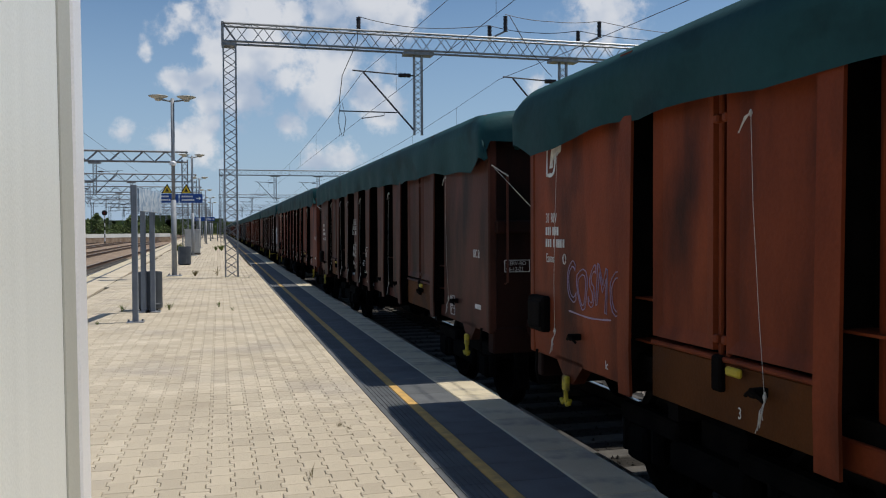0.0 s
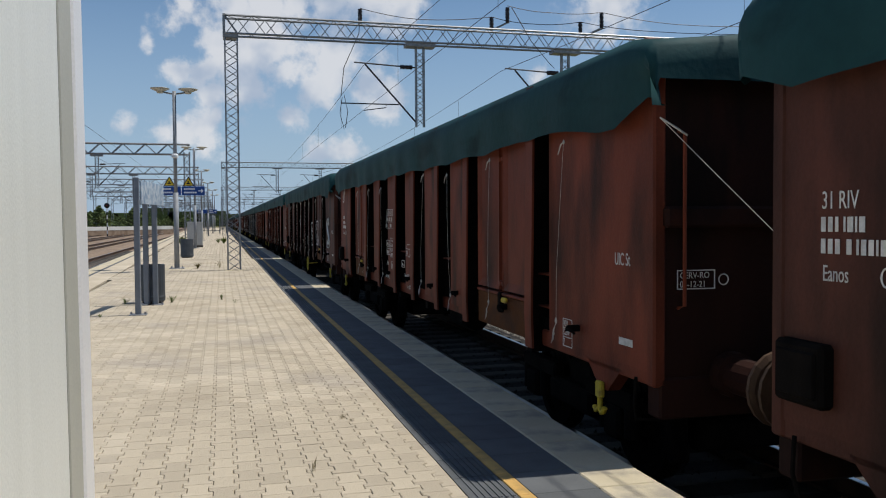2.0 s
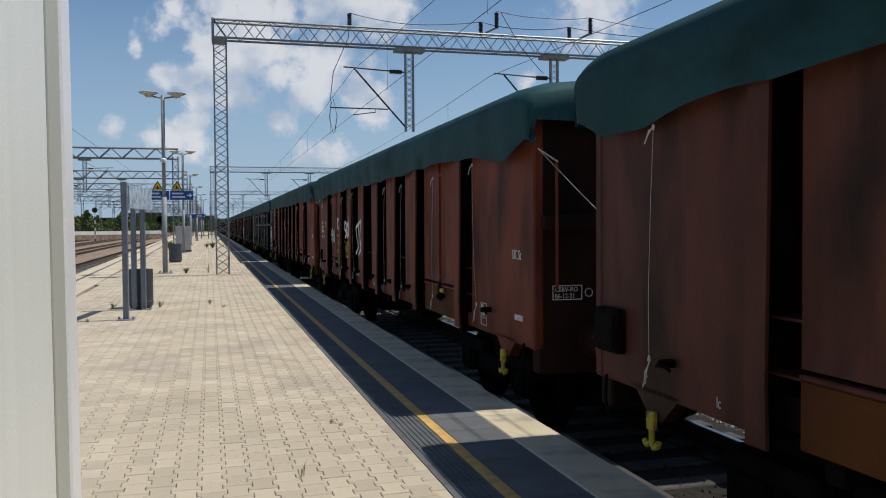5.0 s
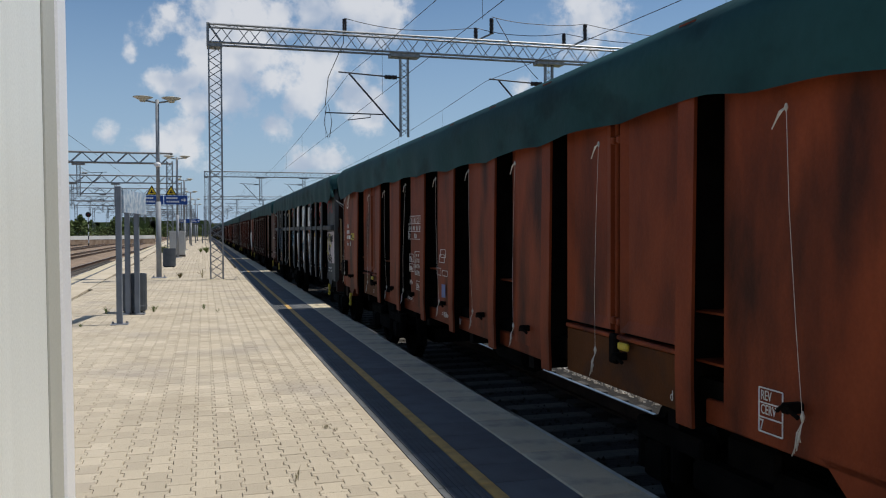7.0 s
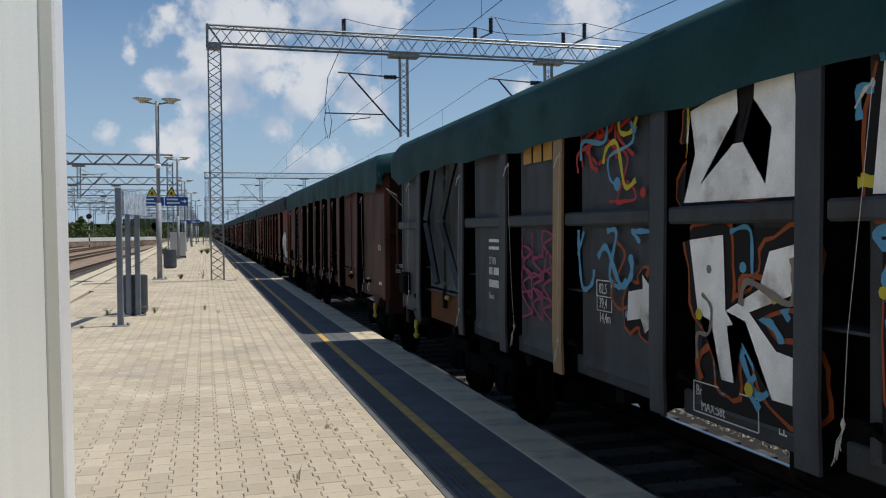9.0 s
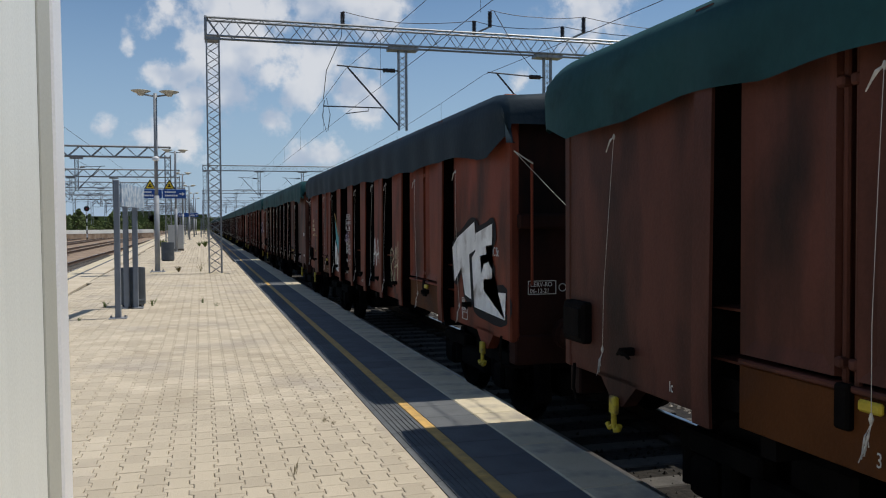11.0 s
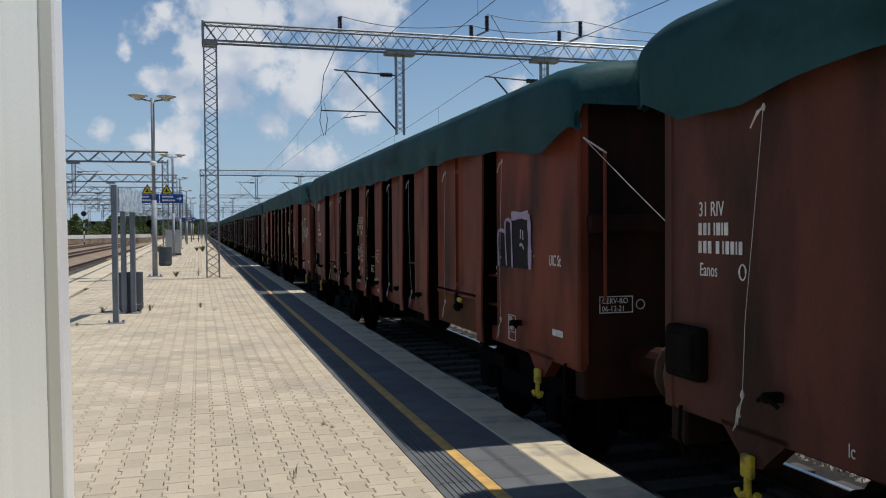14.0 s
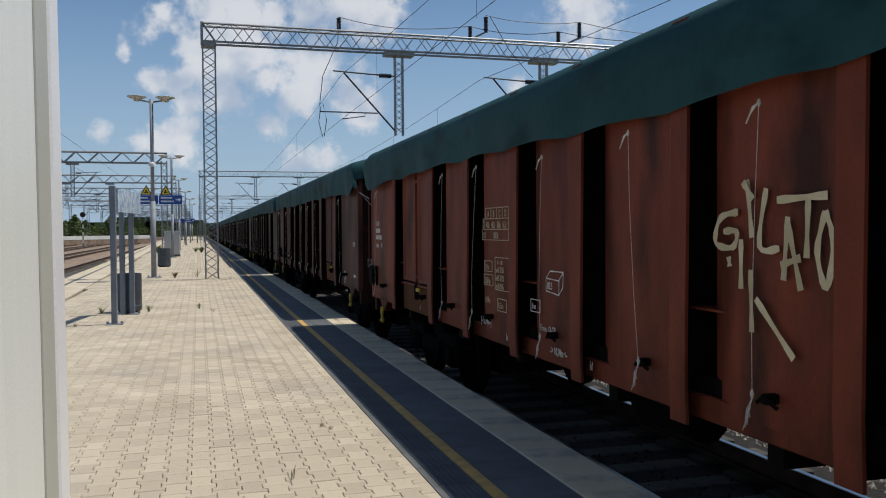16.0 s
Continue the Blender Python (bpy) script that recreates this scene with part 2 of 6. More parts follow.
M["wall_white"] = surface("white_wall", (0.55, 0.55, 0.52), (0.66, 0.66, 0.62), 0.4, 0.8, 0, 0.2, 20, vary=0)
M["roof_red"] = surface("far_roof", (0.20, 0.10, 0.07), (0.28, 0.14, 0.09), 2, 0.8)
M["tarp"] = surface("dark_green_tarpaulin", (0.0075, 0.040, 0.044), (0.015, 0.063, 0.067), 1.4, 0.7, 0, 0.35, 14, (1, 0.5, 1), 0.10, 0.15,
                    stain=(0.004, 0.026, 0.028), stain_scale=2.5)
M["tarp_navy"] = surface("dark_navy_tarpaulin", (0.006, 0.015, 0.024), (0.012, 0.026, 0.038), 1.4, 0.7, 0, 0.35, 14, (1, 0.5, 1), 0.10, 0.15)
RUST = {
    "bright": ((0.150, 0.032, 0.0125), (0.238, 0.053, 0.019), (0.046, 0.015, 0.009)),
    "mid": ((0.130, 0.032, 0.017), (0.205, 0.0495, 0.0265), (0.042, 0.0155, 0.010)),
    "dark": ((0.068, 0.026, 0.0175), (0.110, 0.039, 0.027), (0.024, 0.013, 0.010)),
    # far wagons: the shade of their slots is mixed into the paint
    "sooty": ((0.040, 0.019, 0.015), (0.064, 0.029, 0.023), (0.018, 0.011, 0.009)),
    "grey": ((0.048, 0.055, 0.062), (0.072, 0.080, 0.088), (0.036, 0.032, 0.030)),
}
for k, (lo, hi, st) in RUST.items():
    M["wagon_" + k] = surface("wagon_paint_" + k, lo, hi, 1.6, 0.55, 0, 0.22, 45, (1, 1.5, 0.5), 0.07, 0.10, stain=st, stain_scale=1.5, stain_lo=0.47, stain_hi=0.70)
# wagon ends: stained body paint darkened by the gaps' shade in its colour
M["shaded_end"] = surface("shade_dark_wagon_end", (0.020, 0.008, 0.006), (0.036, 0.013, 0.009), 1.6, 0.75, 0, 0.2, 45, (1, 1, 0.4), 0.1, 0.1, stain=(0.010, 0.006, 0.005), stain_scale=2)
M["sill"] = surface("ochre_door_sill", (0.085, 0.030, 0.009), (0.122, 0.043, 0.012), 2, 0.65, 0, 0.3, 50, vary=0.15, spec=0.08, stain=(0.07, 0.03, 0.016), stain_scale=3)
# near black: shade of slots and underbody is worked into this sooty colour
M["under"] = surface("sooty_shade_black", (0.004, 0.0035, 0.003), (0.010, 0.008, 0.007), 5, 0.9, 0, 0.3, 50, spec=0.05)
# wheels almost black too: the shade below the body is included
M["wheel"] = surface("rusty_shaded_wheel", (0.006, 0.005, 0.004), (0.013, 0.010, 0.008), 6, 0.8, 0.0, 0.2, 50, spec=0.05)
M["tread"] = M["railhead"]
M["rope"] = surface("pale_rope", (0.42, 0.40, 0.36), (0.58, 0.56, 0.51), 40, 0.9, 0, 0, 90)
M["letter"] = surface("stencil_white", (0.52, 0.51, 0.48), (0.74, 0.73, 0.69), 18, 0.7, 0, 0, 90)
M["spray_white"] = surface("spray_white", (0.62, 0.61, 0.58), (0.82, 0.81, 0.78), 5, 0.6, 0, 0, 90, stain=(0.30, 0.25, 0.21), stain_scale=3, stain_lo=0.55)
M["spray_cream"] = surface("spray_cream", (0.42, 0.35, 0.20), (0.58, 0.50, 0.33), 5, 0.6, 0, 0, 90)
M["spray_blue"] = paint("spray_blue", (0.09, 0.30, 0.48))
M["spray_teal"] = surface("spray_teal", (0.03, 0.24, 0.27), (0.05, 0.33, 0.36), 3, 0.6, 0, 0, 90)
M["spray_yellow"] = paint("spray_yellow", (0.50, 0.42, 0.03))
M["spray_orange"] = paint("spray_orange", (0.30, 0.065, 0.012))
M["spray_ochre"] = paint("spray_ochre", (0.45, 0.25, 0.05))
M["tan"] = paint("tan_primer", (0.30, 0.20, 0.10))
M["spray_red"] = paint("spray_red", (0.40, 0.025, 0.02))
M["spray_pink"] = paint("spray_pink", (0.25, 0.03, 0.10))
M["soot"] = paint("spray_soot", (0.056, 0.032, 0.030))
M["spray_purple"] = paint("spray_purple", (0.055, 0.030, 0.055))
M["spray_black"] = paint("spray_black", (0.009, 0.008, 0.009), 0.8)
M["smudge"] = paint("spray_grey_brown", (0.22, 0.18, 0.15))
M["spray_lilac"] = paint("spray_lilac", (0.38, 0.30, 0.42))
M["spray_pale"] = surface("spray_pale_pink", (0.40, 0.33, 0.34), (0.52, 0.45, 0.45), 3, 0.6, 0, 0, 90)
M["hook_yellow"] = surface("chipped_yellow_paint", (0.42, 0.31, 0.02), (0.55, 0.42, 0.03), 8, 0.6, 0, 0.1, 60, stain=(0.10, 0.05, 0.03), stain_scale=8)


# ---- mesh helpers ----
def box(bm, x0, x1, y0, y1, z0, z1, bevel=0.0):
    vs = [bm.verts.new((x, y, z)) for x in (x0, x1) for y in (y0, y1) for z in (z0, z1)]
    fs = [bm.faces.new([vs[i] for i in q]) for q in
          ((0, 1, 3, 2), (4, 6, 7, 5), (0, 4, 5, 1), (2, 3, 7, 6), (0, 2, 6, 4), (1, 5, 7, 3))]
    if bevel:
        es = {e for f in fs for e in f.edges}
        bmesh.ops.bevel(bm, geom=list(es), offset=bevel, segments=1, affect="EDGES")
    return vs


def tube(bm, pts, r, n=6, r2=None, cap=True):
    """A round bar along points; r2: the radius at its end."""
    pts = [Vector(p) for p in pts]
    rings = []
    for i, p in enumerate(pts):
        d = (pts[min(i + 1, len(pts) - 1)] - pts[max(i - 1, 0)]).normalized()
        a = d.orthogonal().normalized() if abs(d.z) > 0.95 else d.cross(Vector((0, 0, 1))).normalized()
        b = d.cross(a)
        rad = r if r2 is None else r + (r2 - r) * i / max(1, len(pts) - 1)
        rings.append([bm.verts.new(p + rad * (math.cos(2 * math.pi * k / n) * a + math.sin(2 * math.pi * k / n) * b)) for k in range(n)])
    for u, v in zip(rings, rings[1:]):
        for k in range(n):
            bm.faces.new((u[k], u[(k + 1) % n], v[(k + 1) % n], v[k]))
    if cap:
        bm.faces.new(rings[0][::-1])
        bm.faces.new(rings[-1])


def lathe(bm, prof, m=None, n=16):
    """Turned shape: prof of (radius, height) about z, moved by the matrix m."""
    m = m or Matrix()
    rings = [[bm.verts.new(m @ Vector((r * math.cos(2 * math.pi * k / n), r * math.sin(2 * math.pi * k / n), z))) for k in range(n)] for r, z in prof]
    for u, v in zip(rings, rings[1:]):
        for k in range(n):
            bm.faces.new((u[k], u[(k + 1) % n], v[(k + 1) % n], v[k]))
    bm.faces.new(rings[0][::-1])
    bm.faces.new(rings[-1])


def mesh_of(name, bm, material, smooth=False):
    bmesh.ops.recalc_face_normals(bm, faces=bm.faces)
    me = bpy.data.meshes.new(name)
    bm.to_mesh(me)
    bm.free()
    me.materials.append(material)
    if smooth:
        for p in me.polygons:
            p.use_smooth = True
    return me


def part(name, bm, material, parent=None, label="", smooth=False):
    """Links a bmesh as one mesh object under a thing or a part."""
    ob = new(name, mesh_of(name, bm, material, smooth))
    ob.parent = parent
    if label:
        tagged(ob, label)
    return ob


def thing(name, label, category, group="", kind="", at=None):
    ob = new(name)
    ob.empty_display_size = 0.2
    if at is not None:
        ob.matrix_basis = at
    return tagged(ob, label, category, group, kind)


def share(name, me, parent, m, label=""):
    ob = new(name, me)
    ob.parent = parent
    ob.matrix_basis = m
    if label:
        tagged(ob, label)
    return ob


# ---- platform ----
EDGE, COPE, LINE0, LINE1, PAVE = 2.445, 2.07, 1.585, 1.668, 1.33
platform = thing("platform", "concrete station platform paved with interlocking pale blocks", "platform", kind="structure")
bm = bmesh.new()
LEFT0, LEFT1 = -3.74, -0.0155     # the other edge of the platform drifts outwards
ys = [-12, 30, 88, 260]
for y0, y1 in zip(ys, ys[1:]):
    a, b = LEFT0 + LEFT1 * max(y0, 0), LEFT0 + LEFT1 * y1
    vs = [bm.verts.new(p) for p in ((a, y0, -0.05), (EDGE - 0.03, y0, -0.05), (EDGE - 0.03, y1, -0.05), (b, y1, -0.05),
                                    (a, y0, -0.75), (EDGE - 0.03, y0, -0.75), (EDGE - 0.03, y1, -0.75), (b, y1, -0.75))]
    for q in ((0, 1, 2, 3), (4, 7, 6, 5), (1, 5, 6, 2), (0, 3, 7, 4), (0, 4, 5, 1), (3, 2, 6, 7)):
        bm.faces.new([vs[i] for i in q])
part("platform_body", bm, M["joint"], platform)

BX, BY = 0.1445, 0.2043          # block width and length


COLUMN0, ROW0 = 1.2265, 2.335     # joint of the last full column; first row


def block_outline(g):
    d, a, b = 0.0135, BX, BY
    return [(-d + g, g), (-d + g, .22 * b), (d + g, .30 * b), (d + g, .70 * b), (-d + g, .78 * b), (-d + g, b - g),
            (a + d - g, b - g), (a + d - g, .78 * b), (a - d - g, .70 * b), (a - d - g, .30 * b), (a + d - g, .22 * b), (a + d - g, g)]


def add_block(verts, faces, x, y, z):
    o, n = len(verts), 12
    verts += [(x + p, y + q, -0.03) for p, q in block_outline(0.0019)]
    verts += [(x + p, y + q, z - 0.004) for p, q in block_outline(0.0019)]
    verts += [(x + p, y + q, z) for p, q in block_outline(0.0062)]
    for r in (0, n):
        for k in range(n):
            faces.append((o + r + k, o + r + (k + 1) % n, o + r + n + (k + 1) % n, o + r + n + k))
    faces.append(tuple(o + 2 * n + k for k in range(n)))


def blocks():
    rng = random.Random(3)
    v1, f1 = [], []
    add_block(v1, f1, 0, 0, 0)
    one = bpy.data.meshes.new("paving_block")
    one.from_pydata(v1, [], f1)
    one.materials.append(M["paver_piece"])
    verts, faces = [], []
    cols = 38
    for c in range(cols):
        x = COLUMN0 - (c + 1) * BX
        for r in range(int((36 - ROW0) / BY)):
            y = ROW0 + r * BY + (BY / 2 if c % 2 else 0)
            if x < LEFT0 + 1.15 + LEFT1 * y:
                continue
            z = rng.uniform(-0.0025, 0.0015)
            if 4.2 < y < 7.2 and -0.75 < x < 1.3 and c < 18:
                ob = new("paving_block", one)
                ob.parent = platform
                ob.location = (x, y, z)
                ob.rotation_euler = (rng.uniform(-.004, .004), rng.uniform(-.004, .004), rng.uniform(-.004, .004))
            else:
                add_block(verts, faces, x, y, z)
    # cut blocks that close the rows against the guide slabs
    for r in range(int((36 - ROW0) / BY)):
        y, o = ROW0 + BY / 2 + r * BY, len(verts)
        x0, x1, z = COLUMN0 - .012, PAVE - .019, rng.uniform(-.0065, -.005)
        for g, h in ((.002, -.03), (.002, z - .004), (.006, z)):
            verts += [(x0 + g, y + g, h), (x1 - g, y + g, h), (x1 - g, y + BY - g, h), (x0 + g, y + BY - g, h)]
        for q in (0, 4):
            faces += [(o + q + k, o + q + (k + 1) % 4, o + q + 4 + (k + 1) % 4, o + q + 4 + k) for k in range(4)]
        faces.append((o + 8, o + 9, o + 10, o + 11))
    me = bpy.data.meshes.new("paving_blocks")
    me.from_pydata(verts, [], faces)
    me.materials.append(M["paver"])
    ob = new("paving_blocks", me)
    ob.parent = platform
    tagged(ob, "pale interlocking concrete paving blocks", kind="stuff")
    # further off the joints are too fine to see: larger strips of the same blocks
    verts, faces = [], []
    for c in range(cols):
        x = COLUMN0 - (c + 1) * BX
        for y0 in np.arange(36.0, 240.0, 6.0):
            if x < LEFT0 + 1.15 + LEFT1 * y0:
                continue
            o = len(verts)
            z = rng.uniform(-0.002, 0.002)
            verts += [(x + .004, y0, z), (x + BX - .004, y0, z), (x + BX - .004, y0 + 5.99, z), (x + .004, y0 + 5.99, z)]
            faces.append((o, o + 1, o + 2, o + 3))
        for y0 in np.arange(-12.0, 2.35, 0.2):
            o = len(verts)
            yy = y0 + (0.1 if c % 2 else 0)
            verts += [(x + .004, yy + .004, 0), (x + BX - .004, yy + .004, 0), (x + BX - .004, yy + .196, 0), (x + .004, yy + .196, 0)]
            faces.append((o, o + 1, o + 2, o + 3))
    me = bpy.data.meshes.new("far_paving")
    me.from_pydata(verts, [], faces)
    me.materials.append(M["paver"])
    ob = new("far_paving", me)
    ob.parent = platform
    tagged(ob, kind="stuff")


def edge_strips():
    """Ribbed guide slabs, yellow line, dark slabs and pale coping stones along the track edge."""
    rib = bmesh.new()
    box(rib, PAVE - 0.016, LINE0 - 0.004, 0.003, 0.397, -0.06, -0.006)
    for i in range(6):
        x = PAVE + 0.028 + i * 0.038
        box(rib, x, x + 0.02, 0.006, 0.394, -0.008, 0.0)
    rib_me = mesh_of("guide_slab", rib, M["slab"])
    dk = bmesh.new()
    box(dk, LINE1 + 0.004, COPE - 0.004, 0.003, 0.397, -0.06, -0.001, 0.003)
    dark_me = mesh_of("edge_slab", dk, M["slab"])
    ye = bmesh.new()
    box(ye, LINE0, LINE1, 0.002, 0.398, -0.06, 0.0, 0.003)
    yel_me = mesh_of("yellow_line_slab", ye, M["yellow_line"])
    cp = bmesh.new()
    box(cp, COPE, EDGE, 0.004, 0.996, -0.22, 0.003, 0.008)
    cope_me = mesh_of("coping_stone", cp, M["coping"])
    for i in range(75):
        for nm, me in (("guide_slab", rib_me), ("edge_slab", dark_me), ("yellow_line_slab", yel_me)):
            share(nm, me, platform, Matrix.Translation((0, 1.2 + i * 0.4, 0)))
    for i in range(70):
        share("coping_stone", cope_me, platform, Matrix.Translation((0, 0.4 + i, 0)))
    bm = bmesh.new()
    for y0, y1 in ((31.2, 250), (-12, 1.2)):
        box(bm, PAVE, LINE0, y0, y1, -0.06, -0.003)
        box(bm, LINE1, COPE, y0, y1, -0.06, -0.003)
    part("far_edge_slabs", bm, M["slab"], platform)
    bm = bmesh.new()
    box(bm, LINE0, LINE1, 31.2, 250, -0.06, 0.0)
    box(bm, LINE0, LINE1, -12, 1.2, -0.06, 0.0)
    part("far_yellow_line", bm, M["yellow_line"], platform)
    bm = bmesh.new()
    box(bm, COPE, EDGE, 70.4, 250, -0.2, 0.003)
    box(bm, COPE, EDGE, -12, 0.4, -0.2, 0.003)
    part("far_coping", bm, M["coping"], platform)
    # the other edge, seen behind the posts
    for nm, d0, d1, z, mat in (("left_coping", 0.0, 0.4, 0.004, "coping"), ("left_edge_joint", 0.4, 0.5, 0.002, "slab"), ("left_slabs", 0.5, 1.15, 0.0, "paver_piece")):
        bm = bmesh.new()
        a = [(LEFT0 + LEFT1 * y + d, y) for y, d in ((0, d0), (0, d1), (250, d1), (250, d0))]
        lo = [bm.verts.new((x, y, -0.2)) for x, y in a]
        hi = [bm.verts.new((x, y, z)) for x, y in a]
        bm.faces.new(hi)
        for k in range(4):
            bm.faces.new((lo[k], lo[(k + 1) % 4], hi[(k + 1) % 4], hi[k]))
        part(nm, bm, M[mat], platform)


# ---- ground and tracks ----
def ground_sheet():
    bm = bmesh.new()
    n = 24
    rows = []
    for j in range(n + 1):
        y = -120 + 2600 * (j / n) ** 1.6
        rows.append([bm.verts.new(((i / n - .5) * 3200, y, -0.97)) for i in range(n + 1)])
    for a, b in zip(rows, rows[1:]):
        for i in range(n):
            bm.faces.new((a[i], a[i + 1], b[i + 1], b[i]))
    tagged(part("ground", bm, M["grass_ground"]), "dry grass ground of the railway yard", "ground", kind="structure")


def ballast_bed(x, y0, y1, near, width=1.9):
    bm = bmesh.new()
    prof = [(-width - .5, -1.0), (-width, RAIL - .22), (width, RAIL - .22), (width + .5, -1.0)]
    a = [bm.verts.new((x + p, y0, q)) for p, q in prof]
    b = [bm.verts.new((x + p, y1, q)) for p, q in prof]
    for k in range(3):
        bm.faces.new((a[k], a[k + 1], b[k + 1], b[k]))
    bed = tagged(part("track_bed", bm, M["oily_shade" if near else "ballast_far"]), "crushed stone ballast of the railway track", "ballast", kind="structure")
    return bed


def stones():
    rng = random.Random(8)
    # stones below the train have shade in their colour, those beyond are pale
    for lo, hi, mat, count in ((-1.6, 1.05, "oily_shade", 9000), (1.5, 3.3, "ballast", 20000)):
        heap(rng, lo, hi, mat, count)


def heap(rng, lo, hi, mat, count):
    verts, faces = [], []
    for k in range(count):
        x, y = rng.uniform(TRACK_X + lo, TRACK_X + hi), 2 + 34 * rng.random() ** 1.4
        r = rng.uniform(0.018, 0.04) * (1.35 if lo > 0 else 1)
        o = len(verts)
        z = RAIL - (.235 if x < TRACK_X + 1.9 else .30) + rng.uniform(-.012, .02)
        an = rng.uniform(0, 6.28)
        for i in range(4):
            w = rng.uniform(.7, 1.2) * r
            verts.append((x + w * math.cos(an + i * 1.57), y + w * math.sin(an + i * 1.57), z - .01))
        verts.append((x + rng.uniform(-.3, .3) * r, y + rng.uniform(-.3, .3) * r, z + r * rng.uniform(.6, 1.1)))
        faces += [(o + i, o + (i + 1) % 4, o + 4) for i in range(4)]
    me = bpy.data.meshes.new("ballast_stones")
    me.from_pydata(verts, [], faces)
    me.materials.append(M[mat])
    tagged(new("ballast_stones", me), "loose ballast stones along the track", "gravel", kind="stuff")


def track(x, y0, y1, near=False):
    t = thing("railway_track", "steel rails on concrete sleepers in ballast", "railway track", kind="structure")
    for s in (-1, 1):
        bm = bmesh.new()
        c = x + s * 0.7535
        box(bm, c - .036, c + .036, y0, y1, RAIL - .045, RAIL - .004)
        box(bm, c - .009, c + .009, y0, y1, RAIL - .15, RAIL - .045)
        box(bm, c - .075, c + .075, y0, y1, RAIL - .172, RAIL - .148)
        r = part("rail", bm, M["rail"], t)
        bm = bmesh.new()
        box(bm, c - .026, c + .026, y0, y1, RAIL - .004, RAIL)
        part("rail_head", bm, M["railhead"], r)
    bm = bmesh.new()
    for a, b, h in ((-1.3, -.5, 0.0), (-.5, .5, -.035), (.5, 1.3, 0.0)):
        box(bm, a, b, -.13, .13, RAIL - .34, RAIL - .172 + h, .012)
    me = mesh_of("sleeper", bm, M["sleeper"])
    lim = 90 if near else 60
    st = 0.6 if near else 0.6
    ystart = y0 if near else 36
    for i in range(lim):
        share("sleeper", me, t, Matrix.Translation((x, max(ystart, -3) + i * st, 0)))
    return t


ground_sheet()
ballast_bed(TRACK_X, -30, 330, True)
stones()
track(TRACK_X, -30, 330, True)
bm = bmesh.new()
box(bm, TRACK_X + 1.9, TRACK_X + 9.5, -30, 330, -1.0, RAIL - .30)
tagged(part("yard_gravel", bm, M["gravel"]), "pale gravel between the tracks", "gravel", kind="structure")
track(TRACK_X + 4.75, -30, 330)
for tx in (-6.6, -11.3, -16.0, -20.7):
    ballast_bed(tx, 0, 420, False, 2.3)
    track(tx, 0, 420)
blocks()
edge_strips()
import itertools


# ---- wagons ----
# wagon space: origin at rail level on the centre line at mid length; y towards the far end; the platform side faces -x
HALF, WALL, POST = BODY / 2, 1.38, 1.528
BOT, TOP = 1.03, 3.24
POSTS = [1.93, 3.86, 5.20, 6.56, 7.82, 9.16, 10.46, 12.46]      # from the far end
GREY_POSTS = [1.22, 3.05, 4.35, 5.58, 7.05, 8.35, 9.75, 11.0, 12.02, 13.05]


def side_y(u):
    """From the far end along the side to wagon space."""
    return HALF - u


def sheet(bm, s, a, b, z0, z1, x0, x1, dish):
    """A pressed sheet: raised rim and dished field."""
    o = [bm.verts.new((s * x0, side_y(p), q)) for p, q in ((a, z0), (b, z0), (b, z1), (a, z1))]
    i = [bm.verts.new((s * x1, side_y(p), q)) for p, q in ((a + .012, z0 + .02), (b - .012, z0 + .02), (b - .012, z1 - .02), (a + .012, z1 - .02))]
    c = [bm.verts.new((s * (x1 - dish), side_y(p), q)) for p, q in ((a + .10, z0 + .10), (b - .10, z0 + .10), (b - .10, z1 - .10), (a + .10, z1 - .10))]
    for r0, r1 in ((o, i), (i, c)):
        for j in range(4):
            bm.faces.new((r0[j], r0[(j + 1) % 4], r1[(j + 1) % 4], r1[j]))
    bm.faces.new(c)


def bowed_sheet(bm, s, a, b, z0, z1, x0, x1):
    """A sheet that rises from its far edge over a soft shoulder."""
    sh = min(.40, .4 * (b - a))
    cols = [(a, x0), (a + .012, x1 - .092)]
    cols += [(a + f * sh, x1 - .09 * (1 - f) ** 1.6) for f in (.15, .3, .45, .6, .8, 1.0)]
    cols += [((a + b) / 2, x1 + .004), (b - .2, x1 + .006), (b - .1, x1 + .010), (b - .012, x1 + .045), (b, x0)]
    rows = []
    for z, inner in ((z0, False), (z0 + .02, True), (z1 - .02, True), (z1, False)):
        rows.append([bm.verts.new((s * (x if inner else x0), side_y(u), z)) for u, x in cols])
    for r, q in zip(rows, rows[1:]):
        for j in range(len(cols) - 1):
            bm.faces.new((r[j], r[j + 1], q[j + 1], q[j]))


